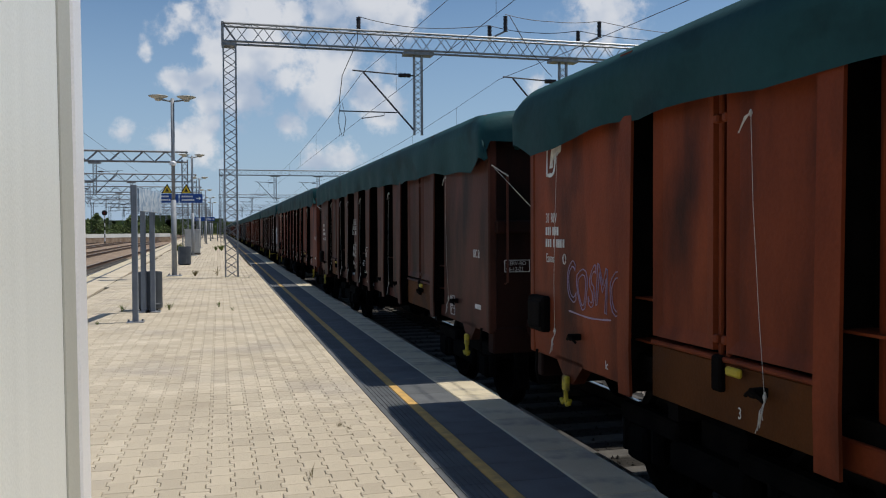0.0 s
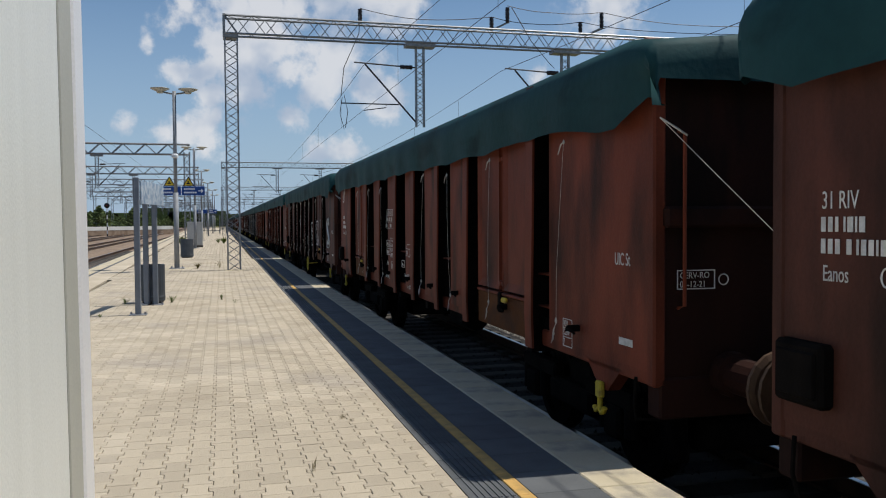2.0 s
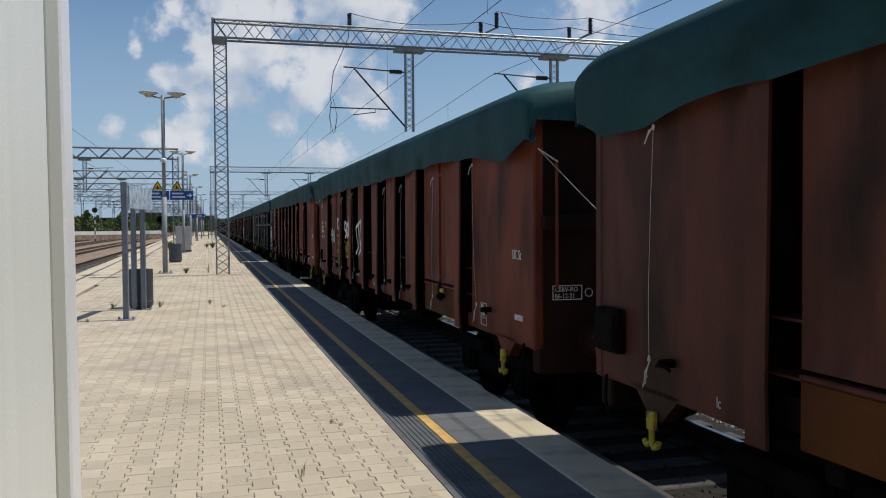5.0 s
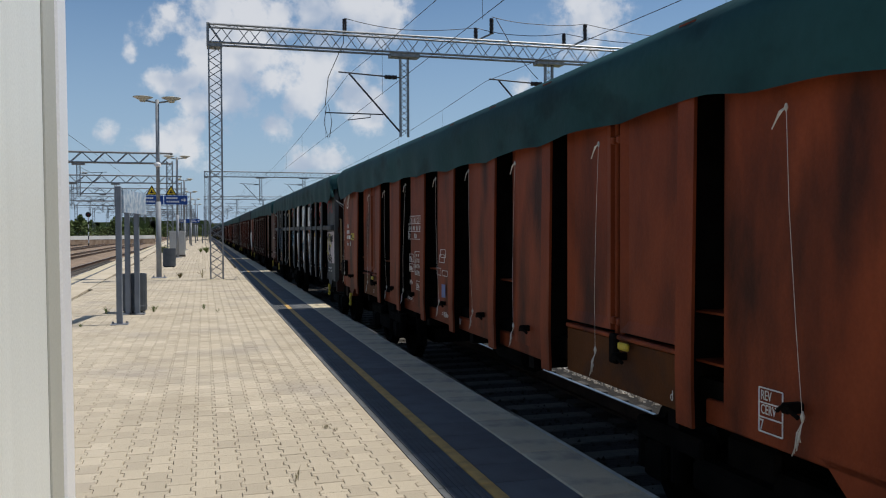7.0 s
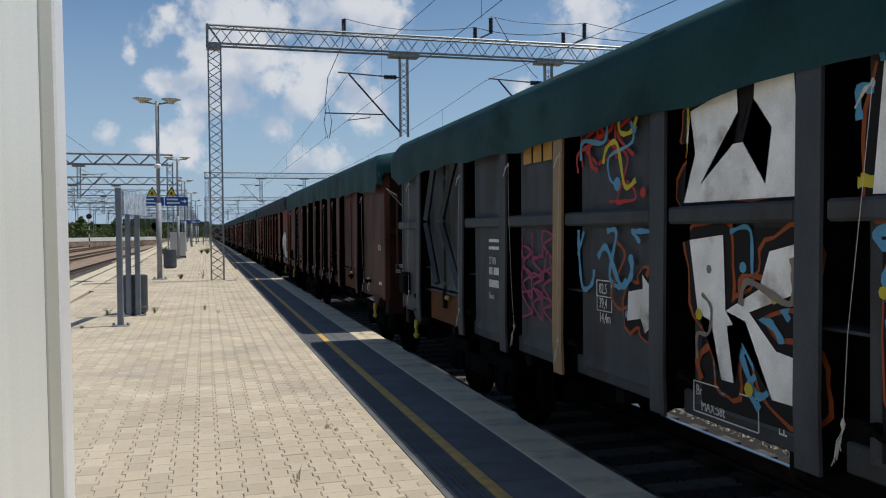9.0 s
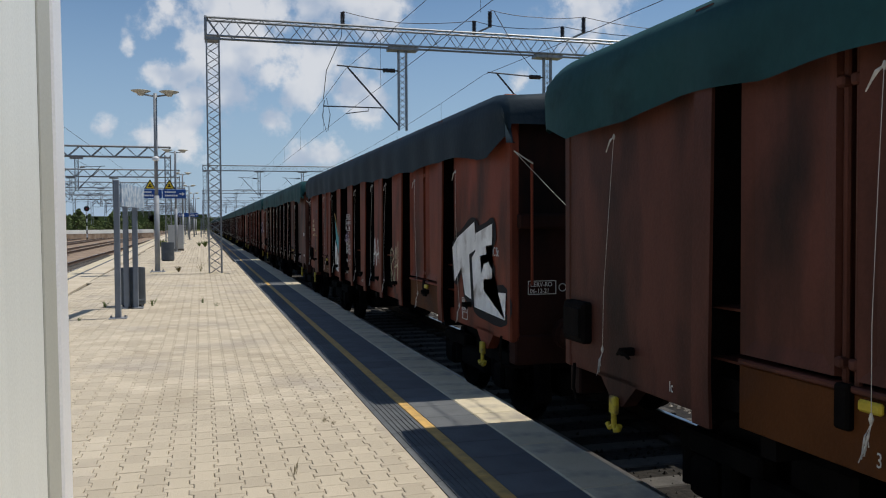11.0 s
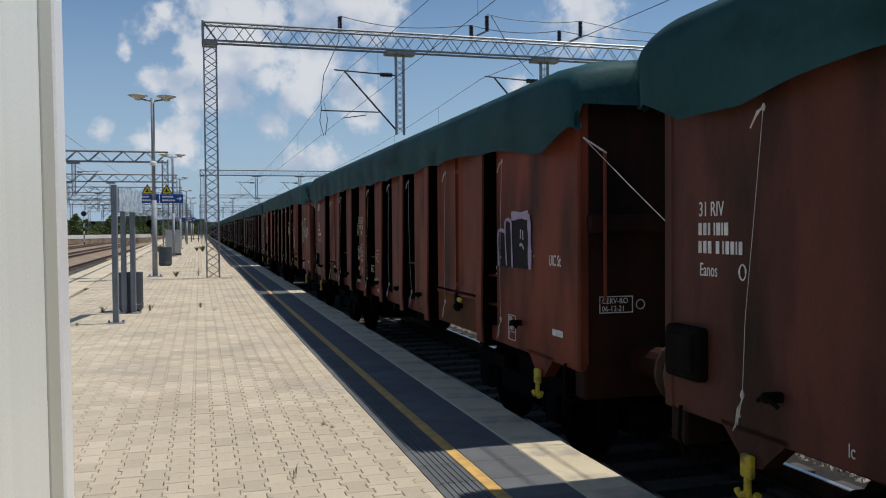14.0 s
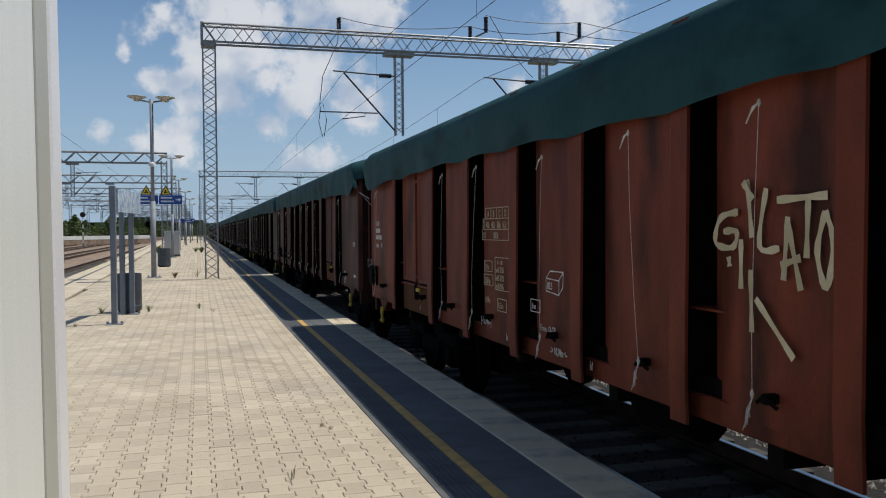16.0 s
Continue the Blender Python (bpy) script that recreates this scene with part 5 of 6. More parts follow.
tag(w, 11.3, 2.4, .55, .38, "spray_red", 31, .018)
tag(w, 12.28, 2.4, .62, .38, "spray_red", 32, .018)
tag(w, 13.4, 2.45, .9, .35, "spray_red", 36, .018)
tag(w, 5.9, 2.5, .8, .35, "spray_red", 33, .025)
for k in range(4):
    tag(w, 4.68, 1.3 + .17 * k, .7, .26, "spray_pink", 34 + k, .022)
patch(w, [(13.36, 1.42), (13.34, 2.04), (14.36, 2.06), (14.38, 1.38), (13.8, 1.36)], "spray_pale", .002)
write(w, "ATTITUDINE\n      DAJ\n  KANAGLIE", 13.40, 1.86, .22, "spray_black", squeeze=(.62, 1), bold=.004, depth=.008, turn=-3, name="graffiti", wild=.09)
drips(w, rng, 13.4, 14.3, 1.42, 1.98, 4, ["spray_yellow"], .003)
write(w, "Stoffe und Bau : 15.11.13\nAnstrich          : 15.11.13", 13.5, 1.24, .065)
frame_lines(w, 7.34, 1.04, .58, .17)
write(w, "BremseKL-GP-A\n   MAX:58t", 7.36, 1.135, .08, squeeze=(.75, 1))
write(w, "82,5\n39,4\n14,4m", 6.15, 1.62, .10, squeeze=(.7, 1))
frame_lines(w, 6.12, 1.60, .22, .11)
frame_lines(w, 6.12, 1.50, .22, .10)
bars(w, 3.78, 1.95, (.4,), .03), bars(w, 3.78, 1.88, (.3,), .03)
write(w, "37 RIV", 3.78, 1.74, .10)
bars(w, 3.78, 1.64, (.1, .22), .07), bars(w, 3.78, 1.52, (.3, .06), .07)
write(w, "Eanos", 3.78, 1.41, .08)
bars(w, 4.72, 2.62, (.18, .18, .18), .2, .04, "spray_ochre")
for p in [o for o in w.children if o.name.startswith("post")]:
    if abs(p.location.y - side_y(5.58)) < .05:
        p.material_slots[0].link = "OBJECT"
        p.material_slots[0].material = M["tan"]
for pts in ([(-1.30, 1.25), (-1.30, 2.32)], [(-.62, 1.45), (-.62, 2.1), (-.25, 2.1), (-.25, 1.45)], [(-.25, 2.45), (-.25, 3.0), (.2, 3.0)]):
    bm = bmesh.new()
    y = -HALF - .13
    ends = [(pts[0][0], -HALF, pts[0][1])] + [(a, y, b) for a, b in pts] + [(pts[-1][0], -HALF, pts[-1][1])]
    tube(bm, ends, .016, 8)
    part("handrail", bm, M["tan"], w, "tan-painted handrail")
tagged(w, "dark grey freight wagon covered in colourful graffiti, green tarpaulin")
# 9: black-rimmed white letters at the near end, teal shape at the far end
w = WAGONS[9]
sprayed(w, [(12.68, 1.81), (12.87, 1.92), (13.47, 2.09), (13.51, 1.81), (13.29, 1.75), (13.36, 1.29), (13.14, 1.32), (13.01, 1.6), (12.76, 1.44)], halo=False)
sprayed(w, [(13.5, 1.97), (14.02, 2.07), (14.01, 1.87), (13.83, 1.85), (13.84, 1.77), (13.65, 1.75), (13.69, 1.57), (13.76, 1.67), (13.9, 1.7), (14.01, 1.63), (14.0, 1.54), (13.75, 1.52), (13.76, 1.41), (14.39, 1.43), (14.37, 1.18), (13.46, 1.22), (13.38, 1.72), (13.5, 1.79)], halo=False)
patch(w, [(13.81, 1.34), (13.9, 1.36), (14.03, 1.35), (14.11, 1.28), (14.13, 1.19), (13.87, 1.2)], "wagon_mid", .009)
write(w, "PEVS!", 12.88, 1.86, .12, "spray_black", depth=.012, name="graffiti")
patch(w, [(1.47, 1.0), (1.36, 1.32), (1.44, 1.39), (1.62, 1.44), (1.75, 1.55), (1.755, 1.70), (1.815, 1.86), (1.815, 1.0)], "spray_teal", .002)
strokes(w, [[(1.39, 1.30), (1.41, 1.39), (1.47, 1.43), (1.62, 1.47), (1.74, 1.60), (1.76, 1.72), (1.80, 1.86)]], "spray_purple", .085, .003)
strokes(w, [[(1.46, 1.03), (1.37, 1.22), (1.34, 1.36), (1.42, 1.475), (1.59, 1.52), (1.72, 1.64), (1.75, 1.77), (1.80, 1.94)]], "spray_ochre", .045, .005)
patch(w, [(4.17, 2.2), (4.3, 2.1), (4.5, 1.9), (5.06, 1.6), (5.08, 1.15), (4.7, 1.4), (4.35, 1.75)], "spray_teal", .002)
patch(w, [(4.17, 1.3), (4.25, 1.75), (4.6, 1.45), (5.08, 1.15), (5.08, 1.06), (4.3, 1.15)], "spray_white", .003)
strokes(w, [[(4.17, 2.3), (4.35, 2.18), (4.6, 1.95), (5.08, 1.68)]], "spray_ochre", .04, .005)
write(w, "TEKINA", .92, 2.13, .34, "soot", bold=.016, squeeze=(.66, 1.1), turn=3, depth=.002, name="graffiti")
yellow_label(w, 1.02, 1.685)
patch(w, [(.815, 1.40), (.865, 1.39), (.865, 1.45), (.815, 1.46)], "spray_yellow", .004)
patch(w, [(.80, 1.37), (.93, 1.36), (.94, 1.46), (.80, 1.48)], "spray_black", .001)
tech_tables(w, 5.56)
strokes(w, [[(5.52, 1.88), (5.48, 1.74), (5.61, 1.8)], [(5.61, 1.85), (5.68, 1.88), (5.61, 1.78), (5.7, 1.79)], [(5.73, 1.95), (5.72, 1.78), (5.77, 1.8)], [(5.81, 1.87), (5.8, 1.79)], [(5.91, 1.92), (5.84, 1.91), (5.85, 1.81), (5.92, 1.8), (5.92, 1.86), (5.85, 1.84)]], "spray_lilac", .022)
strokes(w, [[(6.1, 1.35), (6.0, 1.3), (6.0, 1.21), (6.11, 1.22), (6.11, 1.27), (6.06, 1.27)], [(6.14, 1.3), (6.15, 1.2), (6.21, 1.22), (6.22, 1.31)], [(6.25, 1.31), (6.25, 1.19), (6.31, 1.24), (6.29, 1.31), (6.25, 1.31)], [(6.4, 1.31), (6.34, 1.27), (6.35, 1.19), (6.4, 1.19)]], "spray_ochre", .024)
tag(w, 8.3, 1.4, .7, .5, "spray_white", 47, .03)
tag(w, 9.6, 1.2, .7, .6, "spray_cream", 48, .025)
tagged(w, "dark brown freight wagon with white and teal graffiti, navy tarpaulin")
tagged(WAGONS[10], "dark brown freight wagon with stencilled load tables, green tarpaulin")
w = WAGONS[11]
patch(w, [(12.77, 1.71), (12.77, 2.02), (12.95, 2.02), (12.96, 2.1), (13.11, 2.11), (13.12, 2.17), (13.5, 2.16), (13.52, 1.71), (13.14, 1.71)], "spray_black", .0005)
strokes(w, [[(12.77, 1.71), (12.76, 2.02), (12.94, 2.03)], [(12.98, 1.72), (12.95, 2.11), (13.11, 2.12)], [(13.13, 1.71), (13.1, 2.14)]], "spray_lilac", .03, .003)
strokes(w, [[(13.1, 2.17), (13.5, 2.17)], [(13.5, 2.17), (13.53, 2.07), (13.54, 1.71)]], "spray_lilac", .07, .004)
strokes(w, [[(13.33, 2.05), (13.33, 1.97)], [(13.38, 2.04), (13.39, 1.96)], [(13.31, 1.91), (13.36, 1.92), (13.41, 1.88)], [(12.83, 1.8), (12.84, 1.79)], [(13.6, 1.87), (13.6, 1.86)], [(13.63, 1.83), (13.64, 1.82)], [(12.72, 1.71), (12.72, 1.68)], [(12.71, 1.64), (12.72, 1.63)]], "spray_pale", .022, .005)
tagged(w, "red-brown freight wagon with a lilac outlined tag under a green tarpaulin")
w = WAGONS[12]
strokes(w, [[(12.87, 2.22), (12.74, 2.19), (12.8, 1.84), (12.91, 1.88), (12.93, 2.04)], [(12.76, 2.27), (12.78, 2.25)], [(12.87, 2.27), (12.9, 2.25)], [(13.09, 2.25), (12.96, 2.24), (12.98, 1.86), (13.11, 1.89)], [(12.96, 2.06), (13.06, 2.07)], [(13.13, 2.16), (13.25, 1.84), (13.37, 2.09), (13.33, 1.86)], [(13.26, 2.33), (13.74, 2.33)], [(13.49, 2.32), (13.47, 1.86)], [(13.63, 2.15), (13.56, 1.99), (13.61, 1.86), (13.69, 1.99), (13.63, 2.15)], [(13.77, 2.06), (14.18, 2.07)], [(13.99, 2.07), (13.81, 1.84)], [(13.93, 2.03), (13.95, 1.77)], [(14.18, 2.07), (14.03, 1.98), (14.2, 1.94)], [(12.87, 1.66), (12.91, 1.72), (13.37, 1.79)]], "spray_cream", .036)
strokes(w, [[(9.62, 2.14), (9.47, 2.11), (9.43, 1.98), (9.58, 1.96), (9.61, 2.04), (9.5, 2.04)], [(9.65, 2.0), (9.65, 1.75)], [(9.7, 2.3), (9.74, 2.01)], [(9.85, 2.25), (9.8, 1.97), (9.95, 1.96)], [(9.93, 2.19), (10.27, 2.2)], [(10.01, 2.11), (9.98, 1.81)], [(10.01, 2.08), (10.1, 1.77)], [(9.96, 1.88), (10.1, 1.92)], [(10.15, 2.19), (10.14, 1.92)], [(10.26, 2.13), (10.21, 1.95), (10.27, 1.79), (10.31, 2.0), (10.26, 2.13)], [(9.74, 1.85), (9.75, 1.54)], [(9.78, 1.71), (10.06, 1.45)], [(9.56, 1.91), (9.57, 1.86)], [(9.68, 2.29), (9.76, 2.2)]], "spray_cream", .034)
tag(w, 10.8, 1.5, .5, .7, "spray_cream", 51, .015)
tagged(w, "brown freight wagon with cream sprayed letters under a green tarpaulin")


# ---- overhead line ----
def lattice(bm, p0, p1, w, h, bays, up, bar=.013, crossed=True):
    """Zigzag lacing on the faces of a box girder from p0 to p1."""
    p0, p1, up = Vector(p0), Vector(p1), Vector(up)
    d = (p1 - p0).normalized()
    side = d.cross(up).normalized()
    for s in (-1, 1):
        for k in range(bays):
            a, b = p0.lerp(p1, k / bays), p0.lerp(p1, (k + 1) / bays)
            q = (-1) ** k * (s if crossed else 1)
            tube(bm, [a + side * s * w / 2 + up * q * h / 2, b + side * s * w / 2 - up * q * h / 2], bar, 4)
            if s > 0:
                tube(bm, [a + up * h / 2 + side * q * w / 2, b + up * h / 2 - side * q * w / 2], .011, 4)


def girder(name, parent, p0, p1, w, h, bays, up, t=.035, bar=.013, crossed=True):
    p0, p1, up = Vector(p0), Vector(p1), Vector(up)
    side = (p1 - p0).normalized().cross(up).normalized()
    for a in (-1, 1):
        for b in (-1, 1):
            bm = bmesh.new()
            o = side * a * w / 2 + up * b * h / 2
            tube(bm, [p0 + o, p1 + o], t, 4)
            part("chord", bm, M["steel"], parent)
    bm = bmesh.new()
    lattice(bm, p0, p1, w, h, bays, up, bar, crossed)
    tagged(part("lacing", bm, M["steel"], parent), kind="stuff")


def insulator(parent, x, y, z, h, m=None):
    bm = bmesh.new()
    prof = [(.03, 0)]
    n = max(6, int(h / .045))
    for k in range(n):
        z0 = h * (k + .2) / n
        prof += [(.055, z0), (.082, z0 + .006), (.075, z0 + h / n * .45), (.055, z0 + h / n * .6)]
    prof.append((.03, h))
    lathe(bm, prof, (m or Matrix()) if m else Matrix.Translation((x, y, z)), 10)
    return part("insulator", bm, M["insulator"], parent, "dark ribbed insulator")


def cantilever(g, x, y, base, d=-1):
    """Drop post with bracket tubes that hold the contact wire. d: side of the arm."""
    bm = bmesh.new()
    box(bm, x - .50, x + .50, y - .22, y + .22, base - .12, base + .02, .01)
    part("bracket_plate", bm, M["steel"], g)
    for a in (-.13, .13):
        bm = bmesh.new()
        box(bm, x + a - .03, x + a + .03, y - .06, y + .06, base - 2.75, base - .1)
        part("drop_post", bm, M["steel"], g)
    bm = bmesh.new()
    for k in range(12):
        z = base - .25 - k * .2
        tube(bm, [(x - .13, y, z), (x + .13, y, z - .2)], .012, 4)
        tube(bm, [(x + .13, y, z), (x - .13, y, z - .2)], .012, 4)
    tagged(part("lacing", bm, M["steel"], g), kind="stuff")
    bm = bmesh.new()
    tube(bm, [(x + d * .15, y, base - .78), (x + d * 2.2, y, base - .68)], .025, 6)
    tube(bm, [(x + d * .15, y, base - 2.58), (x + d * 1.85, y, base - .72)], .03, 6)
    tube(bm, [(x + d * .72, y, base - 2.02), (x + d * 2.65, y, base - 2.02)], .022, 6)
    tube(bm, [(x + d * 1.15, y, base - 2.05), (x + d * 1.15, y, base - 2.13), (x + d * 1.9, y, base - 2.24)], .016, 5)
    part("bracket_arm", bm, M["wire"], g)
    insulator(g, 0, 0, 0, .42, Matrix.Translation((x + d * .25, y, base - .775)) @ pose(0, 0, 0, 0, 90 * d, 0))


def gantry(y, x0, x1, top, full, skew=0.0, label="galvanised lattice portal carrying the overhead line"):
    g = thing("overhead_line_portal", label, "portal", group="line portals", at=pose(x0 + .22, y, 0, 0, 0, skew))
    span = x1 - x0
    girder("mast", g, (0, 0, 0), (0, 0, top - .62), .38, .38, 28 if full else 20, (1, 0, 0), .032)
    girder("beam", g, (-.22, 0, top - .30), (span, 0, top - .30), .46, .56, int(span / .42), (0, 0, 1), .036)
    girder("mast", g, (span, 0, -.5), (span, 0, top - .62), .38, .38, 14, (1, 0, 0), .032)
    bm = bmesh.new()
    box(bm, -.24, .22, -.24, .24, top - .72, top - .56, .01)
    box(bm, -.25, -.17, -.25, .25, top - .62, top + .02)
    tube(bm, [(-.2, -.23, top - .02), (.2, -.23, top - .58)], .03, 4)
    part("corner_plate", bm, M["steel"], g)
    bm = bmesh.new()
    box(bm, -.32, .32, -.32, .32, -.1, .02, .02)
    part("footing", bm, M["coping"], g)
    return g


NEAR_Y = 27.7
g = gantry(NEAR_Y, .18, 21.0, 8.0, True, 0.0)
for cx in (6.5 - .4, 11.7 - .4):
    cantilever(g, cx, 0, 7.40)
for x, z, h in ((4.51, 7.98, .48), (9.02, 8.02, .42), (12.28, 8.02, .42)):
    insulator(g, x - .4, 0, z, h)
for x in (9.59, 13.09):
    bm = bmesh.new()
    tube(bm, [(x - .4 - .6, 0, 7.98), (x - .4 - .05, 0, 8.25)], .035, 6)
    part("bracket_arm", bm, M["steel"], g)
    insulator(g, x - .4, 0, 8.25, .55)

far_gantries = []
for k in range(1, 5):
    y = NEAR_Y + 67 * k
    fg = gantry(y, .15, 17.0, 8.0, False) if k == 1 else copy_thing(far_gantries[0], pose(.37, y, 0))
    if k == 1:
        for cx in (5.7, 10.4):
            cantilever(fg, cx, 0, 7.4)
    far_gantries.append(fg)



def left_portal(y, first=None):
    if first:
        return copy_thing(first, pose(-2.73, y, 0))
    p = thing("overhead_line_portal", "galvanised lattice portal over the yard tracks", "portal", group="line portals", at=pose(-2.73, y, 0))
    girder("mast", p, (0, 0, -.5), (0, 0, 7.5), .46, .46, 14, (1, 0, 0), .055, .025)
    girder("beam", p, (.25, 0, 7.74), (-24, 0, 7.74), .5, .86, 27, (0, 0, 1), .062, .035, False)
    girder("mast", p, (-24, 0, -.9), (-24, 0, 7.5), .5, .5, 14, (1, 0, 0), .04)
    for cx, d in ((-7.2, 1), (-11.9, -1), (-17.5, 1)):
        cantilever(p, cx, 0, 7.2, d)
    return p


lp = left_portal(76.0)
for k in range(1, 10):
    left_portal(76.0 + 31 * k, lp)


def wires():
    """Carrier and contact wires over both tracks, droppers, and the feeder on the portal insulators."""
    ys = [-42, NEAR_Y] + [NEAR_Y + 67 * k for k in range(1, 5)]
    for x in (4.6, 9.35):
        for nm, z, sag, r in (("contact_wire", 5.17, .02, .008), ("carrier_wire", 6.62, .78, .009)):
            bm = bmesh.new()
            pts = []
            for a, b in zip(ys, ys[1:]):
                pts += [(x + 0 * t, a + (b - a) * t, z - sag * 4 * t * (1 - t)) for t in np.linspace(0, 1, 13)[:-1]]
            pts.append((x, ys[-1], z))
            tube(bm, pts, r, 4)
            tagged(part(nm, bm, M["wire"]), "thin dark overhead wire above the track", "wire")
        bm = bmesh.new()
        for a, b in zip(ys[:4], ys[1:4]):
            for t in np.linspace(.08, .92, 8):
                tube(bm, [(x, a + (b - a) * t, 6.62 - 3.0 * t * (1 - t)), (x, a + (b - a) * t, 5.12 - .08 * t * (1 - t))], .005, 3)
        tagged(part("dropper", bm, M["wire"]), "thin droppers between the overhead wires", "wire", kind="stuff")
    for pts in ([(4.51, 8.48), (6.5, 8.22), (9.02, 8.44), (10.6, 8.28), (12.28, 8.44), (15, 8.25), (20, 8.4)],
                [(9.59, 8.85), (11.3, 8.70), (13.09, 8.82), (16, 8.55), (20, 8.7)]):
        bm = bmesh.new()
        fine = []
        for (a, b), (c, d) in zip(pts, pts[1:]):
            fine += [(a + (c - a) * t, NEAR_Y, b + (d - b) * t - .05 * 4 * t * (1 - t)) for t in (0, .25, .5, .75)]
        tube(bm, fine, .012, 4)
        tagged(part("feeder_wire", bm, M["wire"]), "dark feeder wire on the portal insulators", "wire")
    # jumper loops from the portal down to the carrier wires
    for pts in ([(4.51, NEAR_Y, 8.46), (4.42, NEAR_Y - .3, 7.6), (4.25, NEAR_Y + 2.0, 6.9), (4.55, NEAR_Y + 5, 6.35)],
                [(4.6, NEAR_Y + 5.0, 6.3), (4.52, NEAR_Y + 5.1, 5.7), (4.7, NEAR_Y + 5.3, 5.12)],
                [(4.6, NEAR_Y + 4.5, 6.32), (4.75, NEAR_Y + 4.6, 5.7), (4.7, NEAR_Y + 4.9, 5.12)],
                [(9.75, NEAR_Y, 8.8), (10.3, NEAR_Y - .4, 7.6), (11.0, NEAR_Y - .3, 6.9), (11.3, NEAR_Y, 6.8)]):
        bm = bmesh.new()
        tube(bm, pts, .014, 4)
        tagged(part("jumper_wire", bm, M["wire"]), "hanging jumper wire of the overhead line", "wire")
    for x in (-6.6, -11.3, -16.0):
        bm = bmesh.new()
        for z in (5.15, 6.5):
            tube(bm, [(x, y, z) for y in (20, 76, 131, 186, 241, 296, 351)], .012, 3)
        tagged(part("overhead_wire", bm, M["wire"]), "overhead wires above the yard track", "wire")


wires()


# ---- platform furniture ----
def street_lamp():
    p = thing("platform_lamp", "tall grey lamp pole with two flat disc lamps", "lamp post", group="platform lamps")
    bm = bmesh.new()
    tube(bm, [(0, 0, .02), (0, 0, 2.5)], .085, 12)
    tube(bm, [(0, 0, 2.5), (0, 0, 5.82)], .06, 12)
    part("pole", bm, M["lamp_grey"], p, smooth=True)
    bm = bmesh.new()
    box(bm, -.24, .24, -.24, .24, -.02, .03, .01)
    for a in (-.17, .17):
        for b in (-.17, .17):
            tube(bm, [(a, b, .02), (a, b, .08)], .02, 6)
    part("base_plate", bm, M["steel"], p)
    for s in (-1, 1):
        bm = bmesh.new()
        tube(bm, [(0, 0, 5.72), (s * .2, 0, 5.75), (s * .45, 0, 5.80)], .028, 8)
        arm = part("arm", bm, M["lamp_grey"], p)
        bm = bmesh.new()
        lathe(bm, [(.09, 5.74), (.12, 5.80), (.27, 5.86), (.31, 5.88), (.31, 5.895), (.15, 5.925), (.04, 5.935)], Matrix.Translation((s * .44, 0, 0)), 20)
        part("lamp_head", bm, M["lamp_head"], arm, "pale disc lamp head", True)
    return p


lamp = street_lamp()
lamp.matrix_basis = pose(-1.41, 29.2, 0)
bm = bmesh.new()
lathe(bm, [(.05, 0), (.11, .02), (.11, .10), (.09, .13), (.03, .15)], Matrix.Translation((.0, -.12, 3.62)), 14)
cam_dome = part("security_device", bm, M["sign_white"], lamp, "small white dome on the pole")
for i, y in enumerate((51.5, 73.5, 96, 118, 140)):
    l2 = copy_thing(lamp, pose((-1.44, -1.5, -1.3, -1.02, -.9)[i], y, 0))
    for o in l2.children:
        if o.name.startswith("security"):
            bpy.data.objects.remove(o)
            break
bm = bmesh.new()
box(bm, -2.0, -.8, 28.75, 29.65, -.02, .004, .003)
tagged(part("concrete_pad", bm, M["coping"]), "pale concrete pad under the lamp pole", "pad", kind="structure")


def board():
    """Notice board on square posts."""
    b = thing("notice_board", "blue-grey steel posts with a pale printed notice board", "notice board", at=pose(0, 0, 0))
    for x, y, h, w in ((-1.335, 14.80, 2.27, .047), (-1.345, 16.55, 1.88, .047), (-1.185, 16.55, 1.88, .047)):
        bm = bmesh.new()
        box(bm, x - w, x + w, y - w, y + w, 0, h, .012)
        part("post", bm, M["post_grey"], b)
        bm = bmesh.new()
        box(bm, x - .14, x + .14, y - .14, y + .14, 0, .015, .004)
        for s in (-.11, .11):
            tube(bm, [(x + s, y + .0, .01), (x + s, y + .0, .05)], .018, 6)
        part("foot_plate", bm, M["steel"], b)
    bm = bmesh.new()
    vs = [(-1.27, 14.84), (-1.03, 16.62)]
    d = Vector((vs[1][0] - vs[0][0], vs[1][1] - vs[0][1], 0)).normalized()
    n = Vector((-d.y, d.x, 0)) * .012
    c = [Vector((x, y, z)) for (x, y) in vs for z in (1.84, 2.22)]
    q = [bm.verts.new(p + n * s) for s in (1, -1) for p in c]
    for f in ((0, 1, 3, 2), (4, 6, 7, 5), (0, 4, 5, 1), (2, 3, 7, 6), (0, 2, 6, 4), (1, 5, 7, 3)):
        bm.faces.new([q[i] for i in f])
    sheet = part("sheet", bm, M["notice"], b, "pale blue printed sheet")
    return b


M["notice"] = surface("pale_blue_print", (0.20, 0.30, 0.42), (0.55, 0.62, 0.68), 9, 0.25, 0, 0, 60, vary=0, stain=(0.62, 0.66, 0.70), stain_scale=7)
board()


